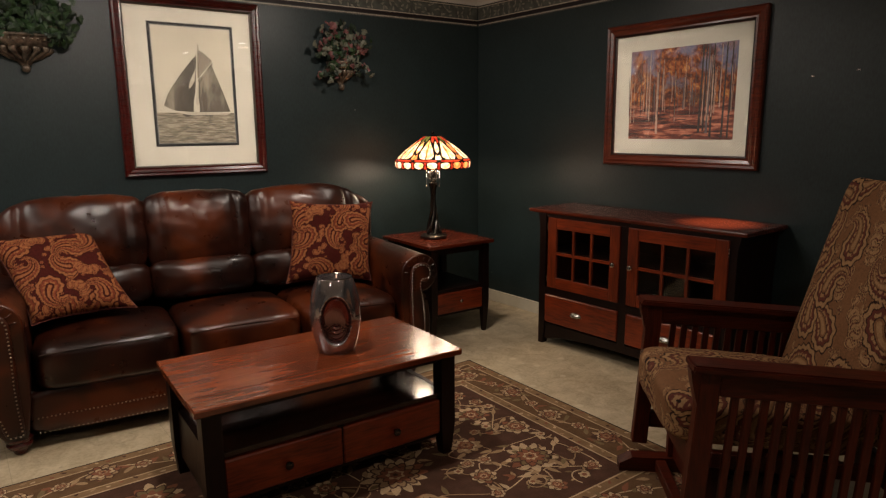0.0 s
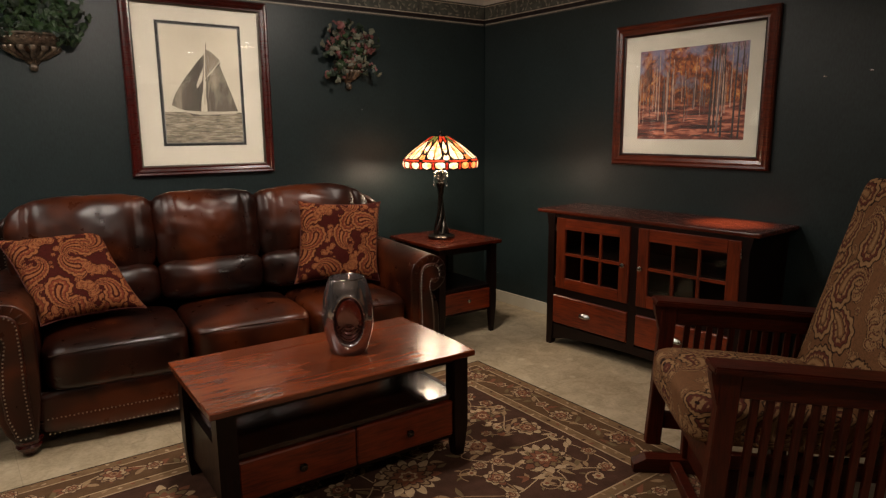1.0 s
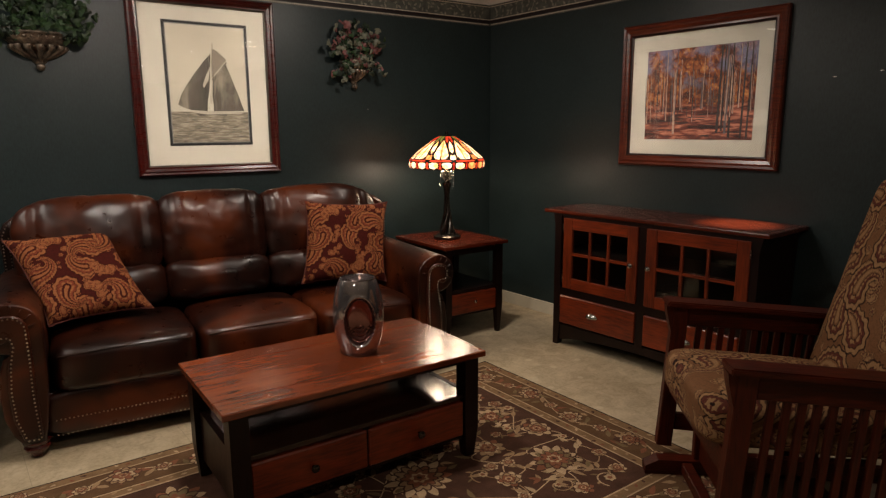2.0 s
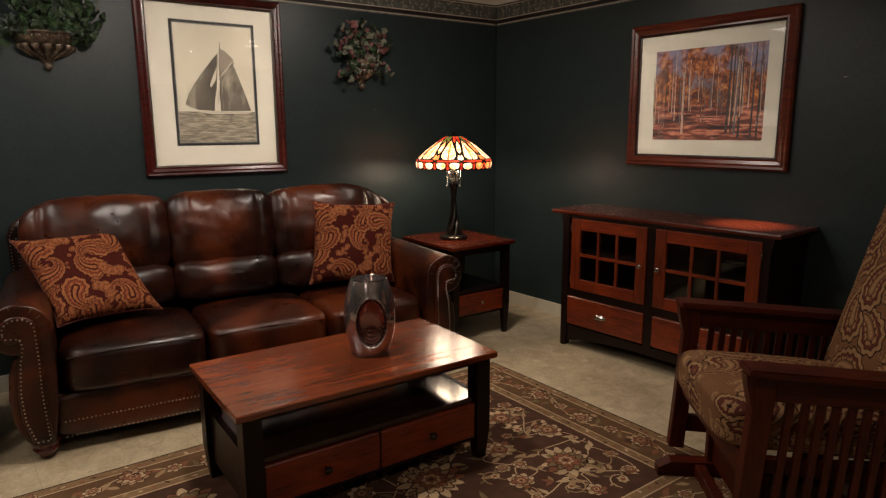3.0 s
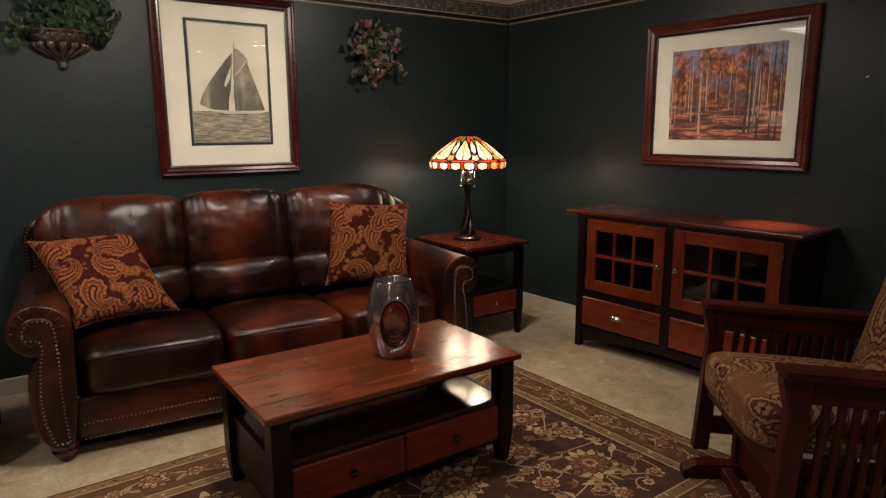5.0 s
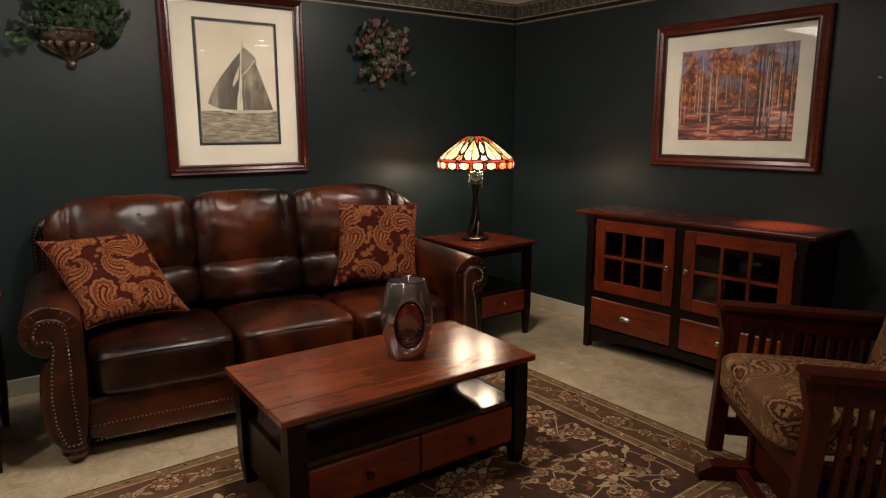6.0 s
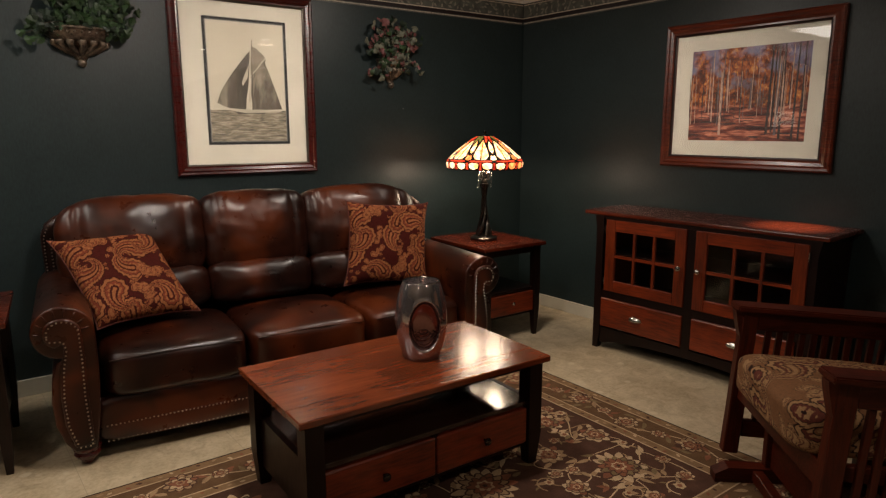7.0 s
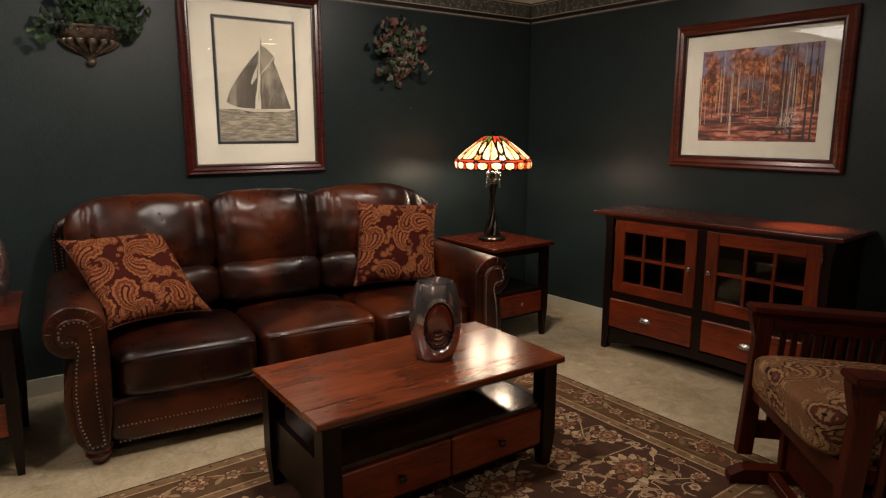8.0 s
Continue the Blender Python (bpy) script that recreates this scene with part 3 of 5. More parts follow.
def autumn_print():
    m, nt, b = nodes_of("autumn_wood_print")
    v = coords(nt, kind="Generated")
    sep = nt.nodes.new("ShaderNodeSeparateXYZ")
    link(nt, v, sep.inputs[0])
    f1 = noise_tex(nt, coords(nt, (1, 1, 1)), 24, 8, 0.72, 0.6)
    f2 = noise_tex(nt, coords(nt, (1, 1, 1)), 6, 5, 0.6)
    leaf = ramp(nt, f1, [(0.3, (0.02, 0.009, 0.008)), (0.45, (0.11, 0.022, 0.008)), (0.55, (0.33, 0.085, 0.017)), (0.66, (0.64, 0.29, 0.07))])
    leaf = mixc(nt, ramp(nt, f2, [(0.52, (0, 0, 0)), (0.64, (0.85, 0.85, 0.85))]), leaf, (0.05, 0.03, 0.022))
    sky = ramp(nt, calc(nt, "ADD", calc(nt, "MULTIPLY", f2, 0.9), calc(nt, "MULTIPLY", sep.outputs[2], 0.35)), [(0.72, (0, 0, 0)), (0.82, (1, 1, 1))])
    top = mixc(nt, calc(nt, "MULTIPLY", sky, 0.75), leaf, (0.18, 0.2, 0.33))
    bands = noise_tex(nt, coords(nt, (2.5, 1, 16)), 2.2, 6, 0.6, 0.5)
    ground = ramp(nt, bands, [(0.38, (0.03, 0.01, 0.011)), (0.5, (0.17, 0.04, 0.024)), (0.6, (0.55, 0.2, 0.115))])
    edge = ramp(nt, calc(nt, "ADD", sep.outputs[2], calc(nt, "MULTIPLY", f1, 0.1)), [(0.4, (0, 0, 0)), (0.46, (1, 1, 1))])
    link(nt, mixc(nt, edge, ground, top), b.inputs["Base Color"])
    b.inputs["Roughness"].default_value = 0.7
    return m


RED_LIP = plain("dark_lip", (0.03, 0.012, 0.01), 0.4)
wood_picture = framed("framed_autumn_print", WALL_R, -2.855, -1.843, 1.151, 1.999, 0.072, REDFRAME, RED_LIP, "autumn aspen wood print in a carved red-brown frame")
AX0, AX1, AZ0, AZ1 = -2.678, -1.996, 1.312, 1.836
part("forest_print", box(AX0, AX1, -0.0086, -0.008, AZ0, AZ1), autumn_print(), wood_picture, "orange autumn forest print")
TRUNKS = [plain("pale_trunk_print", (0.42, 0.27, 0.2), 0.7, var=0.4, scale=40), plain("dark_trunk_print", (0.045, 0.03, 0.028), 0.7, var=0.4, scale=40), plain("grey_trunk_print", (0.13, 0.1, 0.1), 0.7, var=0.4, scale=40)]
bm = bmesh.new()
rt = random.Random(5)
for k in range(64):
    u = rt.random()
    big = k < 7
    if big:
        u = (0.695, 0.735, 0.765, 0.8, 0.9, 0.29, 0.95)[k]
    base, top = (rt.uniform(0.0, 0.1), 1.0) if big else (rt.uniform(0.15, 0.42), rt.uniform(0.6, 0.98))
    if k == 5:
        base, top = 0.06, 0.75
    w, lean = (rt.uniform(0.008, 0.012) if big else rt.uniform(0.002, 0.0055)), rt.uniform(-0.012, 0.012)
    y = -0.0089 - 0.00005 * k
    flat([(u - w, base), (u + w, base), (u + lean + w * 0.6, top), (u + lean - w * 0.6, top)], y, AX0, AX1, AZ0, AZ1, bm, (1, 1, 2, 1, 1, 0, 1)[k] if big else rt.choice((0, 0, 1, 2)))
for k in range(16):
    v, u = rt.uniform(0.02, 0.36), rt.uniform(0, 0.75)
    w = rt.uniform(0.08, 0.22)
    flat([(u, v), (u + w * 0.5, v + 0.006), (min(1, u + w), v + 0.002), (min(1, u + w), v + 0.012), (u + w * 0.4, v + 0.016)], -0.0088, AX0, AX1, AZ0, AZ1, bm, 1)
part("trunk_print", bm, TRUNKS, wood_picture, "slim dark and pale tree trunks")


# ---- leather sofa ----
SOFA_W = 2.23
sofa = thing("leather_sofa", pose(-0.11, 3.32, 0, 0, 0, -8.3), "three-seat antiqued brown leather sofa with rolled arms and nailhead trim", "sofa")


def arc(cx, cz, r, a0, a1, n):
    return [(cx + r * math.cos(radians(a0 + (a1 - a0) * i / n)), cz + r * math.sin(radians(a0 + (a1 - a0) * i / n))) for i in range(n + 1)]


ARM = arc(0.113, 0.588, 0.108, 270, 90, 14) + arc(0.125, 0.585, 0.105, 82, 10, 6) + [(0.232, 0.5), (0.23, 0.36), (0.222, 0.24), (0.207, 0.13), (0.198, 0.075), (0.118, 0.075), (0.085, 0.12), (0.06, 0.2), (0.053, 0.3), (0.062, 0.4), (0.082, 0.462)]
FACE = arc(0.105, 0.588, 0.06, 250, 90, 8) + arc(0.115, 0.582, 0.066, 85, 0, 5) + [(0.186, 0.45), (0.184, 0.32), (0.188, 0.2), (0.19, 0.1), (0.12, 0.1), (0.092, 0.2), (0.086, 0.32), (0.096, 0.44), (0.115, 0.52), (0.112, 0.545)]
ROW_A = [(x, -0.017, z) for x, z in [(0.06, 0.575)] + arc(0.108, 0.588, 0.048, 200, 90, 6) + arc(0.117, 0.582, 0.054, 85, 5, 5) + [(0.174, 0.45), (0.171, 0.32), (0.176, 0.2), (0.182, 0.1), (0.13, 0.1)]]
ROW_B = [(x, -0.017, z) for x, z in ((0.07, 0.56), (0.115, 0.556), (0.124, 0.52), (0.108, 0.44), (0.098, 0.32), (0.104, 0.2), (0.13, 0.11))]
for flip in (False, True):
    def at(x):
        return SOFA_W - x if flip else x
    a = part("arm", prism([(at(x), z) for x, z in ARM], 0.0, 0.9), LEATHER, sofa, "rolled leather arm")
    md = a.modifiers.new("bevel", "BEVEL")
    md.width, md.segments, md.limit_method, md.angle_limit = 0.02, 3, "ANGLE", radians(60)
    smooth(a, 50)
    f = part("arm_front", prism([(at(x), z) for x, z in FACE], -0.014, 0.005), LEATHER, a, "leather scroll panel")
    md = f.modifiers.new("bevel", "BEVEL")
    md.width, md.segments, md.limit_method, md.angle_limit = 0.006, 2, "ANGLE", radians(60)
    smooth(f, 50)
    pts = [(at(p.x), p.y, p.z) for row in (ROW_A, ROW_B) for p in along(row, 0.0175)]
    tagged(part("nailhead_trim", dots(pts, 0.0042), NAIL, a, "row of pewter nailheads"), kind="stuff")
    for k in range(9):
        t = radians(200 - k * 24)
        c, s = math.cos(t), math.sin(t)
        pl = tube([(at(0.113 + 0.066 * c), -0.003, 0.588 + 0.066 * s), (at(0.113 + 0.088 * c), -0.006, 0.588 + 0.088 * s), (at(0.113 + 0.104 * c), 0.008, 0.588 + 0.104 * s)], [0.002, 0.0036, 0.002], 6)
        smooth(part("pleat", pl, LEATHER, a), 80)
smooth(part("front_rail", moved(soft_block(1.84, 0.09, 0.205, 8, 0, 10, 0.001), pose(1.115, 0.075, 0.172)), LEATHER, sofa, "leather front rail"), 60)
part("seat_deck", box(0.2, 2.03, 0.07, 0.9, 0.09, 0.26, 0.01), LEATHER, sofa)
rails = [(x, 0.0285, 0.082) for x in np.arange(0.24, 2.0, 0.0185)] + [(x, 0.027, 0.15 + 0.002 * (i % 2)) for i, x in enumerate(np.arange(0.24, 2.0, 0.0165))]
tagged(part("rail_nailheads", dots(rails, 0.0042), NAIL, sofa, "rows of pewter nailheads along the rail"), kind="stuff")
SEAMS = (0.235, 0.85, 1.45, 2.0)
for i, (a, b) in enumerate(zip(SEAMS, SEAMS[1:])):
    bm = moved(soft_block(b - a - 0.004, 0.66, 0.215, 7, 0.028, 18, 0.004, i, 0.012), pose((a + b) / 2, 0.34, 0.352, -2))
    smooth(part("seat_cushion", bm, LEATHER, sofa, "plump leather seat cushion"), 80)
    y = 0.012
    pipe = [((a + 0.035) + (b - a - 0.07) * k / 14, y + 0.014 * abs(k / 7 - 1) ** 4, 0.432 + 0.012 * (1 - (k / 7 - 1) ** 2)) for k in range(15)]
    smooth(part("piping", tube(pipe, 0.004, 6), LEATHER, sofa), 80)
BACKS = ((0.12, 0.785), (0.785, 1.335), (1.335, 2.03))
for i, (a, b) in enumerate(BACKS):
    bm = soft_block(b - a + 0.02, 0.24, 0.42, 6.0, 0.0, 30, 0.008, i + 5, 0.055)
    for v in bm.verts:
        u = v.co.x / ((b - a) / 2)
        if v.co.z > 0:
            v.co.z += 0.012 * (1 - u * u) - (0.05 * max(0, -u if i == 0 else u) ** 3 if i != 1 else 0)
        # pulled seams beside the panel
        for s in (-0.72, 0.72):
            v.co.y += 0.016 * math.exp(-((u - s) / 0.05) ** 2) * (1 if v.co.y < 0 else 0)
    o = smooth(part("back_cushion", moved(bm, pose((a + b) / 2, 0.735, 0.83, -11)), LEATHER, sofa, "tufted leather back cushion"), 80)
    la, lb = max(a, 0.235), min(b, 1.99)
    bm = soft_block(lb - la + 0.012, 0.25, 0.23, 5.0, 0.0, 22, 0.006, i + 11, 0.045)
    smooth(part("lumbar_cushion", moved(bm, pose((la + lb) / 2, 0.665, 0.575, -8)), LEATHER, sofa, "rounded leather lumbar roll"), 80)
back_outline = [(0.06, 0.2), (0.05, 0.7), (0.045, 0.86), (0.065, 0.915), (0.11, 0.95), (0.2, 0.985), (1.115, 1.0), (2.03, 0.985), (2.12, 0.95), (2.165, 0.915), (2.185, 0.86), (2.18, 0.7), (2.17, 0.2)]
bk = part("back_frame", prism(back_outline, 0.82, 0.93), LEATHER, sofa, "leather sofa back frame")
md = bk.modifiers.new("bevel", "BEVEL")
md.width, md.segments, md.limit_method, md.angle_limit = 0.025, 3, "ANGLE", radians(50)
smooth(bk, 50)
for flip in (False, True):
    pts = [(SOFA_W - p.x if flip else p.x, p.y, p.z) for row in ([(0.062, 0.817, 0.64), (0.06, 0.817, 0.86), (0.085, 0.817, 0.915)], [(0.09, 0.817, 0.64), (0.088, 0.817, 0.85)]) for p in along(row, 0.0175)]
    tagged(part("back_nailheads", dots(pts, 0.0042), NAIL, sofa), kind="stuff")
FOOT = [(0.018, 0.0), (0.026, 0.008), (0.03, 0.022), (0.045, 0.034), (0.052, 0.048), (0.046, 0.06), (0.055, 0.07), (0.055, 0.078)]
for x, y in ((0.158, 0.05), (SOFA_W - 0.158, 0.05), (0.14, 0.84), (SOFA_W - 0.14, 0.84)):
    smooth(part("foot", lathe(FOOT, 20, cx=x, cy=y), MAHOGANY, sofa, "turned dark wood bun foot"), 50)


# ---- scatter pillows ----
PILLOW_WELT = plain("maroon_cord", (0.12, 0.028, 0.018), 0.8, var=0.3, scale=60)

def pillow(m, w, h, label, seed, shear=0.0):
    e = thing("scatter_pillow", m, label, "pillow", "scatter pillows on the sofa")
    bm = bmesh.new()
    n = 150
    grid = {}
    for side in (1, -1):
        for i in range(n + 1):
            for j in range(n + 1):
                u, v = 2 * i / n - 1, 2 * j / n - 1
                edge = i in (0, n) or j in (0, n)
                pinch = 1 - 0.1 * ((1 - abs(u) ** 3) * abs(v) ** 6) - 0.0
                pinch_u = 1 - 0.1 * ((1 - abs(v) ** 3) * abs(u) ** 6)
                th = 0.062 * ((1 - u ** 4) * (1 - v ** 4)) ** 0.55
                th *= 1 + 0.18 * noise.noise(Vector((u * 2, v * 2, seed + side)))
                p = (u * w / 2 * pinch_u + shear * v * h / 2, -side * th, v * h / 2 * pinch)
                if edge and side == -1:
                    grid[side, i, j] = grid[1, i, j]
                else:
                    grid[side, i, j] = bm.verts.new(p)
    for side in (1, -1):
        for i in range(n):
            for j in range(n):
                bm.faces.new((grid[side, i, j], grid[side, i + 1, j], grid[side, i + 1, j + 1], grid[side, i, j + 1]))
    dye(bm, lambda p: (p.x + (0.31 if p.y > 0 else 0), p.z), seed, PILLOW_DYES, 0.125)
    smooth(part("cover", bm, PILLOW, e, "maroon and gold paisley cover"), 85)
    rim = [(shear * v * h / 2 + u * w / 2 * (1 - 0.1 * (1 - abs(v) ** 3) * abs(u) ** 6), 0, v * h / 2 * (1 - 0.1 * (1 - abs(u) ** 3) * abs(v) ** 6)) for u, v in [(-1 + k / 8, -1) for k in range(16)] + [(1, -1 + k / 8) for k in range(16)] + [(1 - k / 8, 1) for k in range(16)] + [(-1, 1 - k / 8) for k in range(17)]]
    smooth(part("welt", tube(rim, 0.004, 6), PILLOW_WELT, e), 85)
    return e


SM = pose(-0.11, 3.32, 0, 0, 0, -8.3)


def leaning(centre, across, up):
    """Pose of a pillow on the sofa from its middle and two of its directions."""
    x = Vector(across).normalized()
    y = Vector(up).cross(x).normalized()
    return SM @ Matrix.LocRotScale(Vector(centre), Matrix((x, y, x.cross(y))).transposed(), None)


pillow(leaning((1.775, 0.5, 0.728), (0.5, -0.05, -0.033), (0.073, 0.15, 0.47)), 0.51, 0.49, "square maroon paisley pillow propped against the sofa back", 1, 0.08)
pillow(leaning((0.385, 0.43, 0.7), (0.44, 0.07, 0.005), (-0.14, 0.31, 0.37)), 0.45, 0.49, "square maroon paisley pillow leaning in the sofa corner", 2, -0.22)


# ---- wood tables ----
def end_table(m, label, extra=""):
    e = thing("end_table", m, label, "end table", "matching end tables")
    W, D, Ht = 0.53, 0.6, 0.645
    part("tabletop", box(-W / 2, W / 2, -D / 2, D / 2, Ht - 0.024, Ht, 0.006, seg=2), CHERRY_DARK, e, "polished dark cherry top")
    for sx in (-1, 1):
        for sy in (-1, 1):
            part("leg", taper_leg(sx * (W / 2 - 0.052), sy * (D / 2 - 0.05), 0, Ht - 0.024, 0.048, 0.026), ESPRESSO, e)
    x, y = W / 2 - 0.06, D / 2 - 0.058
    part("front_apron", box(-x, x, -y - 0.016, -y + 0.004, Ht - 0.07, Ht - 0.0245), ESPRESSO, e)
    part("back_panel", box(-x, x, y - 0.006, y + 0.012, 0.16, Ht - 0.0245), ESPRESSO, e)
    for sx in (-1, 1):
        part("side_apron", box(sx * x - 0.01, sx * x + 0.01, -y + 0.005, y - 0.007, Ht - 0.07, Ht - 0.0245), ESPRESSO, e)
        part("side_panel", box(sx * x - 0.008, sx * x + 0.008, -y + 0.005, y - 0.007, 0.155, 0.335), ESPRESSO, e)
    part("shelf", box(-x + 0.009, x - 0.009, -y - 0.01, y - 0.007, 0.318, 0.336), ESPRESSO, e)
    part("bottom", box(-x + 0.009, x - 0.009, -y, y - 0.007, 0.155, 0.17), ESPRESSO, e)
    dr = part("drawer", box(-x + 0.014, x - 0.014, -y - 0.02, -y + 0.02, 0.175, 0.312, 0.004), CHERRY, e, "cherry drawer front")
    k = lathe([(0.004, 0), (0.004, 0.01), (0.011, 0.016), (0.012, 0.022), (0.006, 0.027)], 14)
    smooth(part("knob", moved(k, pose(0, -y - 0.02, 0.25, 90)), PEWTER, dr, "small pewter knob"))
    return e


end_table(pose(2.592, 3.655, 0, 0, 0, -2.7), "dark end table with cherry top, a lit lamp on it")
end_table(pose(-0.209 - 0.185, 3.444 + 0.275, 0, 0, 0, -7.6), "dark end table with cherry top beside the sofa arm")

ct = thing("coffee_table", pose(1.0369, 2.4576, 0, 0, 0, -3.33), "two-drawer coffee table with red-brown plank top and espresso legs", "coffee table")
CW, CD, CH = 1.0834, 0.5965, 0.478
for k in range(5):
    y0 = -CD / 2 + CD * k / 5
    part("top_plank", box(-CW / 2, CW / 2, y0 + (0.0002 if k else 0), y0 + CD / 5 - (0.0002 if k < 4 else 0), CH - 0.026, CH, 0.0006 if 0 < k < 4 else 0.004), TABLETOP, ct, "glossy acacia plank")
for sx in (-1, 1):
    for sy in (-1, 1):
        part("leg", taper_leg(sx * (CW / 2 - 0.058), sy * (CD / 2 - 0.055), 0, CH - 0.026, 0.066, 0.04), ESPRESSO, ct)
x, y = CW / 2 - 0.058, CD / 2 - 0.055
for s in (-1, 1):
    part("long_apron", box(-x + 0.033, x - 0.033, s * y - 0.011, s * y + 0.011, CH - 0.052, CH - 0.0265), ESPRESSO, ct)
    part("side_apron", box(s * x - 0.011, s * x + 0.011, -y + 0.033, y - 0.033, CH - 0.052, CH - 0.0265), ESPRESSO, ct)
    part("side_panel", box(s * x - 0.011, s * x + 0.011, -y + 0.033, y - 0.033, 0.09, 0.29), ESPRESSO, ct)
SHELF = wood("dark_shelf_wood", (0.012, 0.006, 0.004), (0.03, 0.013, 0.008), "X", 0.13, 0.5, relief=0.0)
part("shelf", box(-x + 0.012, x - 0.012, -y - 0.012, y + 0.012, 0.27, 0.29, 0.002), SHELF, ct, "glossy dark shelf")
part("case_back", box(-x + 0.033, x - 0.033, y - 0.012, y + 0.01, 0.09, 0.269), ESPRESSO, ct)
part("case_bottom", box(-x + 0.012, x - 0.012, -y - 0.002, y - 0.013, 0.09, 0.106), ESPRESSO, ct)
part("divider", box(-0.012, 0.012, -y - 0.012, y - 0.013, 0.107, 0.269), ESPRESSO, ct)
for a, b in ((-x + 0.035, -0.003), (0.003, x - 0.035)):
    d = part("drawer", box(a, b, -y - 0.022, -y + 0.02, 0.112, 0.262, 0.005), CHERRY, ct, "red-brown drawer front")
    k = lathe([(0.005, 0), (0.005, 0.012), (0.014, 0.017), (0.016, 0.024), (0.013, 0.029), (0.005, 0.032)], 16)
    smooth(part("knob", moved(k, pose((a + b) / 2, -y - 0.022, 0.188, 90)), BRONZE, d, "round dark bronze knob"))


# ---- vases ----
def vase(m, label):
    e = thing("sculpted_vase", m, label, "vase", "smoked chrome vases")
    bm = bmesh.new()
    H0, seg, rows = 0.312, 128, 96

    def radius(t):
        return 0.065 + 0.042 * math.sin(math.pi * (0.03 + 0.92 * t)) ** 0.8

    ring = []
    for j in range(rows + 1):
        t = j / rows
        r = radius(t)
        row = []
        for i in range(seg):
            a = 2 * math.pi * i / seg
            px, py, pz = r * 0.98 * math.cos(a), r * 0.92 * math.sin(a), t * H0
            if py < 0:
                dx, dz = px / 0.06, (pz - 0.147) / 0.1
                q = math.sqrt(dx * dx + dz * dz)
                if q < 1:
                    depth = 0.05 * (1 - q * q) ** 0.5
                    if pz < 0.125:
                        depth += 0.003 * math.sin(q * 38)
                    py += depth
                elif q < 1.14:
                    py -= 0.003 * math.sin((q - 1) / 0.14 * math.pi)
            row.append(bm.verts.new((px, py, pz)))
        ring.append(row)
    for lo, hi in zip(ring, ring[1:]):
        for i in range(seg):
            f = bm.faces.new((lo[i], lo[(i + 1) % seg], hi[(i + 1) % seg], hi[i]))
            c = f.calc_center_median()
            if math.sin(2 * math.pi * (i + 0.5) / seg) < 0 and (c.x / 0.06) ** 2 + ((c.z - 0.147) / 0.1) ** 2 < 0.94:
                f.material_index = 1
    bm.faces.new(ring[0][::-1])
    inner = [bm.verts.new((v.co.x * 0.9, v.co.y * 0.9, v.co.z + 0.001)) for v in ring[-1]]
    deep = [bm.verts.new((v.co.x * 0.85, v.co.y * 0.85, v.co.z - 0.03)) for v in ring[-1]]
    for a, b in ((ring[-1], inner), (inner, deep)):
        for i in range(seg):
            bm.faces.new((a[i], a[(i + 1) % seg], b[(i + 1) % seg], b[i]))
    bm.faces.new(deep)
    smooth(part("body", bm, [CHROME, SMOKED], e, "mirror-dark blown body with an oval hollow"), 60)
    smooth(part("rim", tube([(0.072 * math.cos(k * math.pi / 16), 0.0675 * math.sin(k * math.pi / 16), H0 + 0.0015) for k in range(33)], 0.0022, 6), BRONZE, e))
    return e


vase(pose(1.145, 2.452, CH, 0, 0, -27), "smoked mirror-glass vase with an oval hollow on the coffee table")
vase(pose(-0.25, 3.77, 0.645, 0, 0, -10), "smoked mirror-glass vase on the end table")


# ---- stained glass lamp ----
LX, LY, LZ = 2.56, 3.655, 0.645
lamp = thing("stained_glass_lamp", pose(LX, LY, LZ, 0, 0, -38), "lit stained glass table lamp on a twisted dark bronze base", "table lamp")
smooth(part("base", lathe([(0.088, 0), (0.092, 0.004), (0.092, 0.018), (0.084, 0.024), (0.05, 0.03), (0.042, 0.036)], 32), BRONZE, lamp, "round dark bronze foot"))
bm = bmesh.new()
for k in range(5):
    t0 = k * 2 * math.pi / 5
    pts, rad = [], []
    for i in range(19):
        s = i / 18
        rr = 0.036 * (1 - s) ** 2.2 + 0.0075 + 0.004 * s
        a = t0 + 2.6 * s
        pts.append((rr * math.cos(a), rr * math.sin(a), 0.03 + 0.3 * s))
        rad.append(0.0105 * (1 - s) ** 1.5 + 0.0062)
    tube(pts, rad, 8, bm)
lathe([(0.02, 0.3), (0.024, 0.345), (0.03, 0.36), (0.032, 0.378), (0.02, 0.383), (0.02, 0.39)], 20, bm)
smooth(part("stem", bm, BRONZE, lamp, "twisted bronze trunk"))
part("socket_cluster", lathe([(0.024, 0.392), (0.026, 0.398), (0.026, 0.402), (0.008, 0.404), (0.008, 0.65), (0.006, 0.67)], 16), PEWTER, lamp, "polished socket holder")
for sx in (-1, 1):
    part("socket", lathe([(0.012, 0.404), (0.014, 0.41), (0.014, 0.455), (0.01, 0.46)], 12, cx=sx * 0.022), PEWTER, lamp)
    chain = bmesh.new()
    for k in range(16):
        bmesh.ops.create_icosphere(chain, subdivisions=1, radius=0.0032, matrix=Matrix.Translation((sx * 0.043, -0.02, 0.478 - k * 0.0072)))
    bmesh.ops.create_icosphere(chain, subdivisions=1, radius=0.006, matrix=Matrix.Translation((sx * 0.043, -0.02, 0.36)))
    part("pull_chain", chain, PEWTER, lamp, "beaded pull chain")
    bulb = bmesh.new()
    bmesh.ops.create_uvsphere(bulb, u_segments=16, v_segments=10, radius=0.026, matrix=Matrix.Translation((sx * 0.085, 0, 0.525)))
    bo = smooth(part("bulb", bulb, BULB, lamp, "lit bulb"), 80)
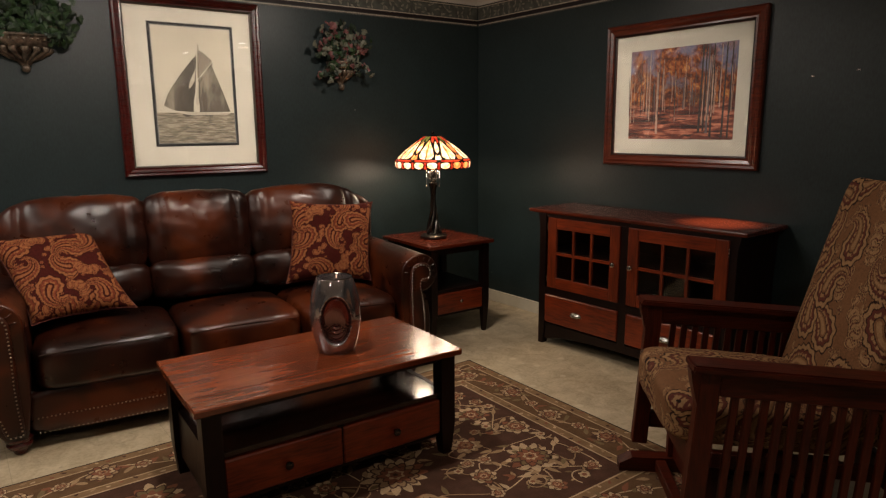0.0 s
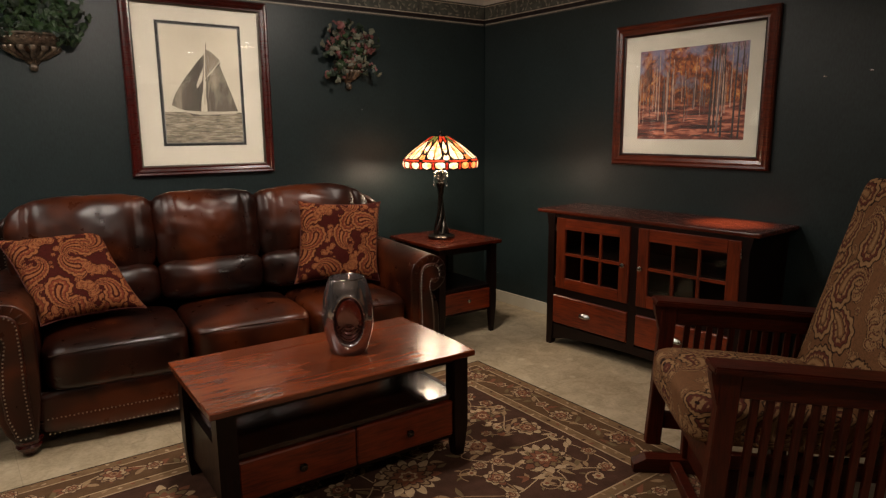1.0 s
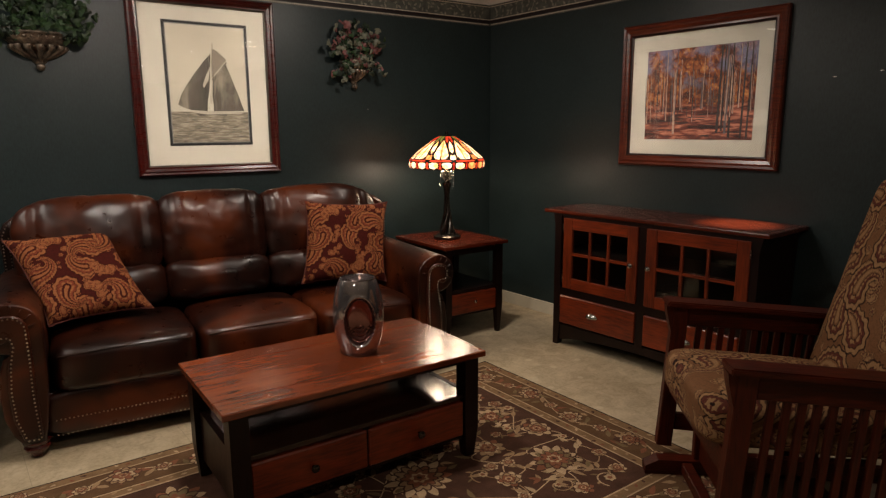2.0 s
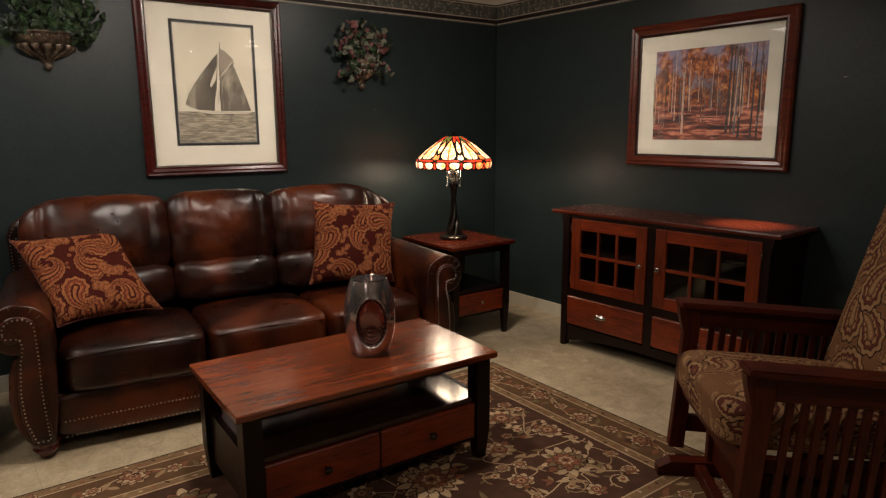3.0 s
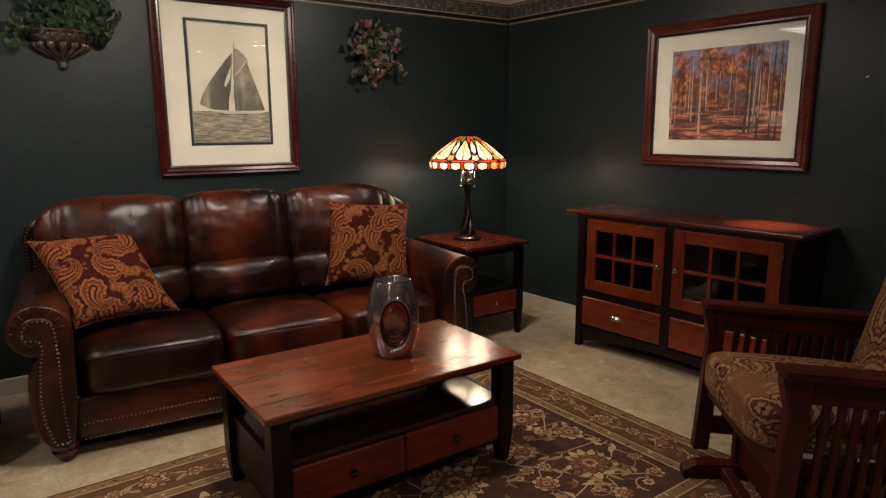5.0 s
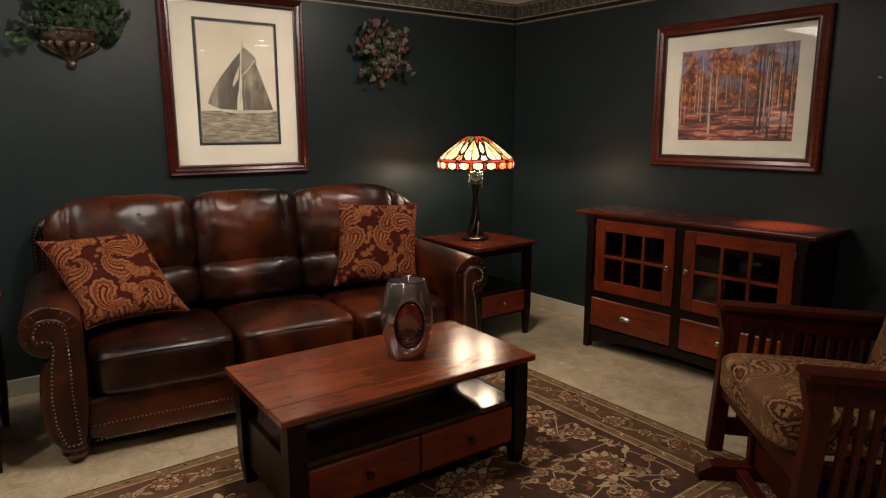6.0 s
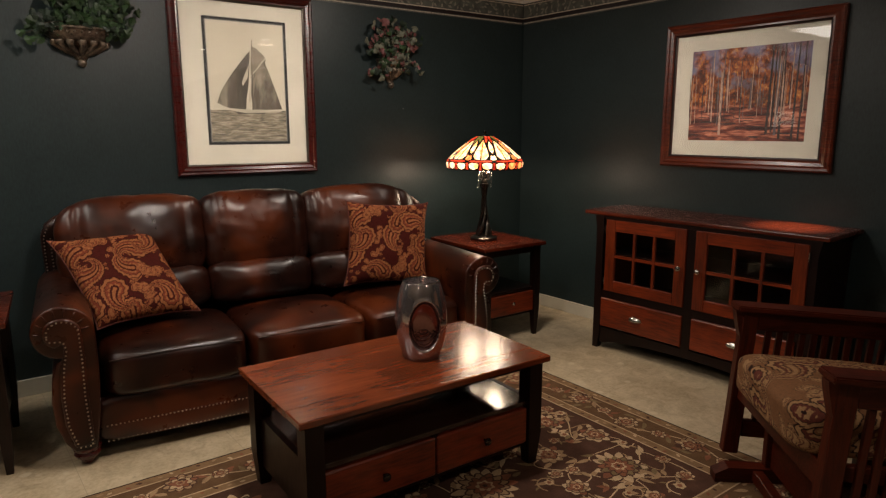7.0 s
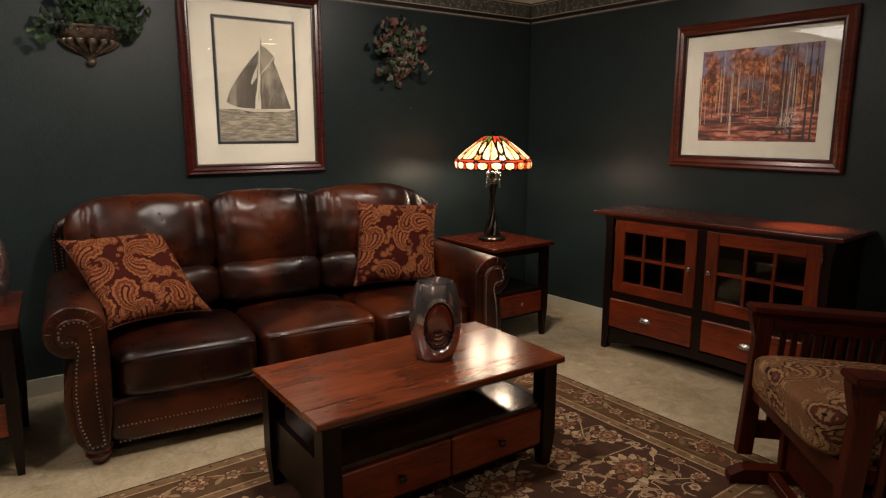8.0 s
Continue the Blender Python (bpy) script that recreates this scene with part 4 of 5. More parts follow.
SHADE = [(0.044, 0.692), (0.11, 0.652), (0.176, 0.602), (0.234, 0.55), (0.251, 0.532), (0.254, 0.503), (0.247, 0.478)]
bm = bmesh.new()
seg = 48
rings = [[bm.verts.new((r * 0.988 * math.cos(2 * math.pi * i / seg), r * 0.988 * math.sin(2 * math.pi * i / seg), z)) for i in range(seg)] for r, z in SHADE]
for lo, hi in zip(rings, rings[1:]):
    for i in range(seg):
        bm.faces.new((lo[i], lo[(i + 1) % seg], hi[(i + 1) % seg], hi[i]))
shade = smooth(part("shade", bm, LEAD, lamp, "leaded glass shade"), 60)


def shade_point(u, s):
    """u: turn from 0 to 1; s: 0 at the crown, 1 at the rim."""
    k = s * (len(SHADE) - 1)
    i = min(int(k), len(SHADE) - 2)
    f = k - i
    r = SHADE[i][0] * (1 - f) + SHADE[i + 1][0] * f
    z = SHADE[i][1] * (1 - f) + SHADE[i + 1][1] * f
    return (r * math.cos(2 * math.pi * u), r * math.sin(2 * math.pi * u), z + 0.001)


LIFTS = [0]


def pane(outline, u0, w, material):
    bm = bmesh.new()
    cu, cs = sum(p[0] for p in outline) / len(outline), sum(p[1] for p in outline) / len(outline)
    LIFTS[0] += 1
    up = 1.002 + 0.0004 * (LIFTS[0] % 7)
    c = bm.verts.new(Vector(shade_point(u0 + cu * w, cs)) * (up + 0.002))
    vs = [bm.verts.new(Vector(up * q for q in shade_point(u0 + (cu + (u - cu) * 0.88) * w, cs + (s - cs) * 0.9))) for u, s in outline]
    for i in range(len(vs)):
        bm.faces.new((c, vs[i], vs[(i + 1) % len(vs)]))
    part("glass_pane", bm, material, shade)


TURNS = 9
for k in range(TURNS):
    u0, w = k / TURNS, 1 / TURNS
    # a magnolia petal in two halves with an amber heart, olive and red glass between the petals
    pane([(0.5, 0.1), (0.66, 0.2), (0.8, 0.34), (0.84, 0.46), (0.72, 0.55), (0.51, 0.58)], u0, w, GLASS_CREAM)
    pane([(0.49, 0.58), (0.28, 0.55), (0.16, 0.46), (0.2, 0.34), (0.34, 0.2), (0.5, 0.1)], u0, w, GLASS_CREAM)
    pane([(0.5, 0.24), (0.58, 0.36), (0.5, 0.5), (0.42, 0.36)], u0, w, GLASS_AMBER)
    pane([(0.86, 0.24), (1.0, 0.14), (1.14, 0.24), (1.12, 0.36), (1.0, 0.42), (0.88, 0.36)], u0, w, (GLASS_CREAM, GLASS_AMBER, GLASS_CREAM)[k % 3])
    pane([(0.9, 0.42), (1.0, 0.45), (1.1, 0.42), (1.14, 0.55), (1.0, 0.6), (0.86, 0.55)], u0, w, GLASS_AMBER if k % 2 else GLASS_CREAM)
    pane([(0.54, 0.02), (0.98, 0.02), (0.98, 0.1), (0.8, 0.2), (0.66, 0.15)], u0, w, GLASS_GREEN if k % 2 else GLASS_RED)
    pane([(0.02, 0.02), (0.46, 0.02), (0.34, 0.15), (0.2, 0.2), (0.02, 0.1)], u0, w, GLASS_RED if k % 3 else GLASS_GREEN)
    pane([(0.06, 0.6), (0.5, 0.61), (0.94, 0.6), (0.98, 0.68), (0.5, 0.7), (0.02, 0.68)], u0, w, GLASS_RED)
    for a in (0.0, 0.5):
        pane([(a + 0.05, 0.76), (a + 0.15, 0.71), (a + 0.35, 0.71), (a + 0.45, 0.76), (a + 0.43, 0.92), (a + 0.25, 1.0), (a + 0.07, 0.92)], u0, w, GLASS_CREAM if (k + int(a * 2)) % 4 else GLASS_AMBER)
        pane([(a - 0.05, 0.7), (a + 0.05, 0.7), (a + 0.03, 0.86), (a + 0.06, 0.99), (a - 0.06, 0.99), (a - 0.03, 0.86)], u0, w, GLASS_RED)
smooth(part("finial", lathe([(0.046, 0.688), (0.044, 0.694), (0.012, 0.7), (0.007, 0.706), (0.011, 0.714), (0.006, 0.724)], 16), BRONZE, lamp, "bronze finial cap"))
for s in (-1, 1):
    lamp_at("lamp_bulb_light", "POINT", pose(LX + s * 0.067, LY - s * 0.052, LZ + 0.495), 5.0, (1.0, 0.76, 0.54), 0.06)


# ---- white-shaded lamp beyond the sofa, seen mirrored in the picture glass ----
SHADE_CLOTH = glowing("lit_white_shade", (0.95, 0.9, 0.78), 0.45)
stand = thing("floor_lamp", pose(-0.95, 4.05, 0), "slim floor lamp with a white cloth shade by the wall", "floor lamp")
smooth(part("base", lathe([(0.001, 0.0), (0.14, 0.0), (0.14, 0.014), (0.06, 0.026), (0.014, 0.05), (0.001, 0.05)], 28), BRONZE, stand, "round dark bronze foot"), 40)
smooth(part("pole", lathe([(0.011, 0.048), (0.011, 0.7), (0.016, 0.71), (0.016, 0.73), (0.011, 0.74), (0.011, 1.5), (0.001, 1.5)], 16), BRONZE, stand))
cone = part("shade", lathe([(0.135, 1.4), (0.085, 1.575)], 36), SHADE_CLOTH, stand, "white tapered cloth shade")
cone.modifiers.new("thickness", "SOLIDIFY").thickness = 0.002
smooth(cone, 60)
for z, rad in ((1.4, 0.135), (1.575, 0.085)):
    part("shade_ring", tube([(rad * math.cos(k * math.pi / 16), rad * math.sin(k * math.pi / 16), z) for k in range(33)], 0.003, 6), WHITE, stand)
part("harp", tube([(0.0, 0.0, 1.5), (0.045, 0, 1.52), (0.05, 0, 1.55), (0.083, 0, 1.574)], 0.002, 6), BRONZE, stand)


# ---- nails left in the wall ----
for wx, wz in ((-1.612, 1.623), (-1.409, 1.639)):
    e = thing("wall_hook", WALL_R @ pose(wx, 0, wz), "small bare steel picture hook in the green wall", "hook", "bare picture hooks")
    part("plate", box(-0.009, 0.009, -0.0035, -0.0005, -0.003, 0.003, 0.0008), PEWTER, e)
    part("pin", tube([(0, -0.0005, 0.002), (0, -0.012, 0.005)], 0.0012, 6), PEWTER, e)


# ---- media console ----
# local x runs along the front towards the camera side, y into the wall
console = thing("media_console", pose(3.1358, 2.3682, 0, 0, 0, -88.6), "cherry media console with two glazed doors and two drawers", "console")
KL, KW, KH = 1.4254, 0.4375, 0.879
part("top", box(-KL / 2, KL / 2, -KW / 2, KW / 2, KH - 0.024, KH, 0.007, seg=2), CHERRY_DARK, console, "polished cherry top")
C0, C1, CF, CB = -0.618, 0.668, -KW / 2 + 0.004, KW / 2 - 0.03
for s, a, b in ((-1, C0, C0 + 0.05), (1, C1 - 0.05, C1)):
    part("corner_post", prism([(a, 0), (a + 0.035 if s < 0 else b - 0.05, 0) if s < 0 else (b - 0.035, 0), (b, 0.0) if s > 0 else (a + 0.035, 0.0), (b, 0.12), (b, KH - 0.09), (b + (0.012 if s > 0 else 0), KH - 0.025), (a - (0.012 if s < 0 else 0), KH - 0.025), (a, KH - 0.09), (a, 0.12)][0:1] + [(a + 0.035, 0), (b, 0.1), (b, KH - 0.1), (b + (0.014 if s > 0 else 0), KH - 0.025), (a - (0.014 if s < 0 else 0), KH - 0.025), (a, KH - 0.1)] if s < 0 else [(b, 0), (b, KH - 0.1), (b + 0.014, KH - 0.025), (a, KH - 0.025), (a, 0.1), (b - 0.035, 0)], CF, CF + 0.045), ESPRESSO, console)
    xs = (a, a + 0.018) if s < 0 else (b - 0.018, b)
    part("side_panel", box(xs[0], xs[1], CF + 0.046, CB, 0.06, KH - 0.025), ESPRESSO, console)
    bx = (a, a + 0.04) if s < 0 else (b - 0.04, b)
    part("back_leg", box(bx[0], bx[1], CB - 0.04, CB + 0.004, 0, 0.06), ESPRESSO, console)
    # rear edge that flares out under the top
    rear = [(CB - 0.02, 0.42), (CB + 0.001, 0.42), (CB + 0.004, 0.6), (CB + 0.012, 0.72), (KW / 2 - 0.006, KH - 0.06), (KW / 2 - 0.006, KH - 0.025), (CB - 0.02, KH - 0.025)]
    xm = (xs[0] + xs[1]) / 2
    part("corbel", moved(prism(rear, -0.011, 0.011), pose(xm, 0, 0, 0, 0, 90)), ESPRESSO, console)
part("back_panel", box(C0 + 0.02, C1 - 0.02, CB - 0.008, CB + 0.002, 0.06, KH - 0.025), ESPRESSO, console)
part("top_rail", box(C0 + 0.051, C1 - 0.051, CF + 0.004, CF + 0.03, 0.835, KH - 0.025), ESPRESSO, console)
part("middle_rail", box(C0 + 0.051, C1 - 0.051, CF + 0.004, CF + 0.03, 0.338, 0.384), ESPRESSO, console)
part("centre_stile", box(-0.006, 0.046, CF + 0.003, CF + 0.03, 0.13, 0.834), ESPRESSO, console)
arch = [(C0 + 0.051, 0.14), (C0 + 0.051, 0.035)] + [(C0 + 0.051 + (C1 - C0 - 0.102) * k / 12, 0.035 + 0.055 * math.sin(math.pi * k / 12) ** 0.6) for k in range(1, 12)] + [(C1 - 0.051, 0.035), (C1 - 0.051, 0.14)]
part("toe_rail", prism(arch, CF + 0.006, CF + 0.028), ESPRESSO, console, "arched dark toe rail")
part("shelf", box(C0 + 0.02, C1 - 0.02, CF + 0.05, CB - 0.01, 0.6, 0.615), ESPRESSO, console)
part("floor_panel", box(C0 + 0.02, C1 - 0.02, CF + 0.031, CB - 0.01, 0.355, 0.37), ESPRESSO, console)
RAILW = 0.068
for a, b, hinge in ((-0.545, -0.007, -1), (0.047, 0.628 - 0.03 + 0.03, 1)):
    z0, z1, y0, y1 = 0.386, 0.833, CF - 0.008, CF + 0.012
    d = part("door", box(a, a + RAILW, y0, y1, z0, z1, 0.003), CHERRY_Z, console, "glazed cherry door, shut")
    part("stile", box(b - RAILW, b, y0, y1, z0, z1, 0.003), CHERRY_Z, d)
    for q, r in ((z0, z0 + RAILW), (z1 - RAILW, z1)):
        part("rail", box(a + RAILW + 0.0005, b - RAILW - 0.0005, y0 + 0.001, y1 - 0.001, q, r, 0.002), CHERRY, d)
    gw = (b - a - 2 * RAILW) / 3
    for k in (1, 2):
        part("muntin", box(a + RAILW + gw * k - 0.008, a + RAILW + gw * k + 0.008, y0 + 0.003, y1 - 0.004, z0 + RAILW + 0.0005, z1 - RAILW - 0.0005), CHERRY_Z, d)
    zm = (z0 + z1) / 2
    for k in range(3):
        part("cross_muntin", box(a + RAILW + gw * k + (0.0085 if k else 0.0005), a + RAILW + gw * (k + 1) - (0.0085 if k < 2 else 0.0005), y0 + 0.003, y1 - 0.004, zm - 0.008, zm + 0.008), CHERRY, d)
        for q, r in ((z0 + RAILW, zm - 0.008), (zm + 0.008, z1 - RAILW)):
            g = part("pane", box(a + RAILW + gw * k + 0.004, a + RAILW + gw * (k + 1) - 0.004, y1 - 0.0035, y1 - 0.0015, q, r), CABINET_GLASS, d, "clear glass pane")
            g.visible_shadow = False
    kx = b - 0.03 if hinge < 0 else a + 0.03
    kn = lathe([(0.005, 0), (0.005, 0.012), (0.013, 0.017), (0.015, 0.024), (0.012, 0.029), (0.004, 0.032)], 16)
    smooth(part("knob", moved(kn, pose(kx, y0, 0.61, 90)), PEWTER, d, "round pewter knob"))
    for z in (z0 + 0.06, z1 - 0.06):
        part("hinge", box(a - 0.006 if hinge < 0 else b - 0.001, a + 0.001 if hinge < 0 else b + 0.006, y0 - 0.003, y0 + 0.008, z - 0.022, z + 0.022, 0.001), PEWTER, d, "small steel hinge")
for a, b in ((-0.565, -0.009), (0.049, 0.598)):
    d = part("drawer", box(a, b, CF - 0.006, CF + 0.02, 0.152, 0.334, 0.005), CHERRY, console, "cherry drawer front")
    cup = bmesh.new()
    cx, n = (a + b) / 2 - 0.02, 12
    rows = []
    for j in range(6):
        t = j / 5 * math.pi / 2
        rows.append([cup.verts.new((cx + 0.046 * math.cos(math.pi * i / n) * (0.85 + 0.15 * math.cos(t)), CF - 0.007 - 0.024 * math.sin(t) * math.sin(math.pi * i / n) ** 0.7, 0.24 + 0.03 * math.cos(t) * math.sin(math.pi * i / n) ** 0.8 - 0.006)) for i in range(n + 1)])
    for lo, hi in zip(rows, rows[1:]):
        for i in range(n):
            cup.faces.new((lo[i], lo[i + 1], hi[i + 1], hi[i]))
    bmesh.ops.remove_doubles(cup, verts=cup.verts[:], dist=0.0004)
    c = part("cup_pull", cup, PEWTER, d, "pewter cup pull")
    sd = c.modifiers.new("thickness", "SOLIDIFY")
    sd.thickness = 0.002
    smooth(c, 70)


# ---- mission glider chair ----
def closer(bm, shown):
    """Cuts the faces that shown() picks finer, for the woven figure."""
    bm.normal_update()
    edges = list({e for f in bm.faces if shown(f.normal) for e in f.edges})
    bmesh.ops.subdivide_edges(bm, edges=edges, cuts=3, use_grid_fill=True)
    return bm



# local y points the way the chair faces, z up; the seat part leans back a little
chair = thing("glider_armchair", pose(1.90, 1.404, 0, 0, 0, 46.6), "dark mission-style glider armchair with paisley cushions, on the rug", "armchair")
LEAN_BACK = Matrix.Translation((0, 0, 0.4)) @ pose(0, 0, 0, 3.6) @ Matrix.Translation((0, 0, -0.4))


def chair_part(name, bm, material, label=""):
    return part(name, moved(bm, LEAN_BACK), material, chair, label)


for s in (-1, 1):
    ax = s * 0.372
    arm = prism([(ax - 0.05, 0.668), (ax + 0.05, 0.668), (ax + 0.05, 0.692), (ax - 0.05, 0.692)], -0.72, 0.03)
    bmesh.ops.bevel(arm, geom=arm.edges[:], offset=0.005, segments=2, affect="EDGES")
    chair_part("arm", arm, OAK, "flat dark oak arm")
    for ya, yb in ((-0.062, 0.0), (-0.66, -0.6)):
        chair_part("post", box(ax - 0.024, ax + 0.024, ya, yb, 0.055, 0.667, 0.004), OAK_Z)
    chair_part("upper_side_rail", box(ax - 0.016, ax + 0.016, -0.599, -0.063, 0.59, 0.666, 0.003), OAK)
    chair_part("lower_side_rail", box(ax - 0.016, ax + 0.016, -0.599, -0.063, 0.13, 0.2, 0.003), OAK)
    for k in range(11):
        y = -0.115 - k * 0.0445
        chair_part("slat", box(ax - 0.008, ax + 0.008, y - 0.0115, y + 0.0115, 0.201, 0.589, 0.002), OAK_Z)
    chair_part("corbel", moved(prism([(0.001, 0.56), (0.001, 0.667), (0.03, 0.667), (0.022, 0.63)], -0.022, 0.022), pose(ax, 0, 0, 0, 0, 90)), OAK_Z)
chair_part("front_rail", box(-0.347, 0.347, -0.05, -0.022, 0.3, 0.385, 0.004), OAK)
chair_part("back_rail", box(-0.347, 0.347, -0.65, -0.62, 0.3, 0.385, 0.004), OAK)
for s in (-1, 1):
    chair_part("seat_bearer", box(s * 0.3 - 0.014, s * 0.3 + 0.014, -0.619, -0.051, 0.32, 0.372, 0.003), OAK)
seat = dye(closer(soft_block(0.6, 0.62, 0.15, 7, 0.02, 48, 0.003, 3, 0.012), lambda n: n.z > 0.4 or n.y > 0.4 or n.x < -0.5), lambda p: (p.x + 0.075 - p.z, p.y + p.z - 0.075), 21, CHAIR_DYES, 0.15)
smooth(chair_part("seat_cushion", moved(seat, pose(0, -0.265, 0.45)), CHAIR_FABRIC, "tan and brown paisley seat cushion"), 80)
BACK = Matrix.Translation((0.008, -0.505, 0.43)) @ pose(0, 0, 0, 11.2)
back = dye(closer(soft_block(0.57, 0.13, 0.83, 16, 0.0, 60, 0.003, 4, 0.0), lambda n: n.y > 0.4 or n.x < -0.5), lambda p: (p.x + 0.065 - p.y, p.z), 22, CHAIR_DYES, 0.16)
for v in back.verts:
    if v.co.y > 0:
        v.co.y += 0.03 * max(0, 1 - (v.co.x / 0.29) ** 2) * max(0, 1 - (v.co.z / 0.4) ** 2)
smooth(chair_part("back_cushion", moved(back, BACK @ pose(0, -0.065, 0.412)), CHAIR_FABRIC, "tall paisley back cushion"), 80)
for s in (-1, 1):
    chair_part("back_post", moved(box(s * 0.28 - 0.02, s * 0.28 + 0.02, -0.185, -0.145, -0.1, 0.78, 0.004), BACK), OAK_Z)
for z in (0.05, 0.72):
    chair_part("back_crossbar", moved(box(-0.26, 0.26, -0.18, -0.15, z, z + 0.06, 0.004), BACK), OAK)
for k in range(6):
    xk = -0.2 + k * 0.08
    chair_part("back_slat", moved(box(xk - 0.015, xk + 0.015, -0.171, -0.159, 0.111, 0.719, 0.002), BACK), OAK_Z)
# standing base under the swinging seat
for s in (-1, 1):
    bx = s * 0.22
    run = bmesh.new()
    prof = [(0.1, 0.013), (0.1, 0.045), (0.05, 0.072), (-0.6, 0.072), (-0.66, 0.045), (-0.66, 0.013)]
    a = [run.verts.new((bx - 0.03, y, z)) for y, z in prof]
    b = [run.verts.new((bx + 0.03, y, z)) for y, z in prof]
    run.faces.new(a)
    run.faces.new(b[::-1])
    for i in range(6):
        run.faces.new((a[i], a[(i + 1) % 6], b[(i + 1) % 6], b[i]))
    part("base_runner", run, OAK, chair)
    for y in (-0.12, -0.46):
        part("base_upright", box(bx - 0.018, bx + 0.018, y - 0.03, y + 0.03, 0.0725, 0.27, 0.003), OAK_Z, chair)
    part("swing_rail", box(bx - 0.019, bx + 0.019, -0.52, -0.06, 0.271, 0.315, 0.003), OAK, chair)
# added dark board, no chair part: stands in for the shade under the seat
part("underseat_shade_board", box(-0.2, 0.2, -0.128, -0.108, 0.074, 0.27, 0.003), OAK, chair)
for y in (-0.06, -0.5):
    part("base_stretcher", box(-0.19, 0.19, y - 0.02, y + 0.02, 0.022, 0.066, 0.003), OAK, chair)


# ---- rug ----
RX0, RX1, RY0, RY1, RZ = -0.2, 2.318, 1.305, 2.985, 0.0095
RUG_TURN = Matrix.Translation((RX1, RY1, 0)) @ pose(0, 0, 0, 0, 0, -1.6) @ Matrix.Translation((-RX1, -RY1, 0))
rug = thing("area_rug", RUG_TURN, "brown floral area rug with tan vine border under the coffee table", "rug")


part("binding", box(RX0, RX1, RY0, RY1, 0.0, RZ - 0.002, 0.002), carpet("dark_binding", (0.025, 0.014, 0.01)), rug)


def ring_band(name, inset, width, z, material):
    bm = bmesh.new()
    x0, x1, y0, y1 = RX0 + inset, RX1 - inset, RY0 + inset, RY1 - inset
    o = [bm.verts.new(p) for p in ((x0, y0, z), (x1, y0, z), (x1, y1, z), (x0, y1, z))]
    i = [bm.verts.new(p) for p in ((x0 + width, y0 + width, z), (x1 - width, y0 + width, z), (x1 - width, y1 - width, z), (x0 + width, y1 - width, z))]
    ol = [bm.verts.new(v.co + Vector((0, 0, -0.003))) for v in o]
    il = [bm.verts.new(v.co + Vector((0, 0, -0.003))) for v in i]
    for k in range(4):
        j = (k + 1) % 4
        bm.faces.new((o[k], o[j], i[j], i[k]))
        bm.faces.new((ol[k], ol[j], o[j], o[k]))
        bm.faces.new((i[k], i[j], il[j], il[k]))
    part(name, bm, material, rug)


ring_band("outer_guard", 0.012, 0.048, RZ - 0.0006, RUG_GUARD)
ring_band("outer_line", 0.06, 0.006, RZ + 0.0005, RUG_TAN)
ring_band("border_band", 0.066, 0.165, RZ, RUG_BORDER)
ring_band("inner_line", 0.231, 0.006, RZ + 0.0005, RUG_TAN)
ring_band("inner_guard", 0.237, 0.04, RZ + 0.0002, RUG_GUARD)
ring_band("field_line", 0.277, 0.007, RZ + 0.0006, RUG_TAN)
part("field", box(RX0 + 0.28, RX1 - 0.28, RY0 + 0.28, RY1 - 0.28, 0.0075, RZ - 0.0003), RUG_GROUND, rug, "dark brown field")
rr = random.Random(11)
FLOWER = bmesh.new()
SLOTS = [RUG_TAN, RUG_RUST, RUG_GOLD, RUG_SAGE, RUG_GROUND]


LIFT = [0]


def blob(cx, cy, pts, z, slot):
    LIFT[0] += 1
    z += (LIFT[0] % 101) * 5e-6
    vs = [FLOWER.verts.new((cx + x, cy + y, z)) for x, y in pts]
    f = FLOWER.faces.new(vs)
    f.material_index = slot
    if f.normal.z < 0:
        f.normal_flip()


def petal(cx, cy, a, r0, r1, w, slot, z):
    c, s = math.cos(a), math.sin(a)
    m = r0 + (r1 - r0) * 0.55
    blob(cx, cy, [(c * x - s * y, s * x + c * y) for x, y in ((r0, -w * 0.5), (m, -w), (r1 * 0.93, -w * 0.5), (r1, 0), (r1 * 0.93, w * 0.5), (m, w), (r0, w * 0.5))], z, slot)


def disc(cx, cy, r, lobes, slot, z):
    pts = []
    for i in range(lobes * 4):
        a = 2 * math.pi * i / (lobes * 4)
        q = r * (0.86 + 0.14 * math.cos(a * lobes)) * (1 + rr.uniform(-0.03, 0.03))
        pts.append((q * math.cos(a), q * math.sin(a)))
    blob(cx, cy, pts, z, slot)


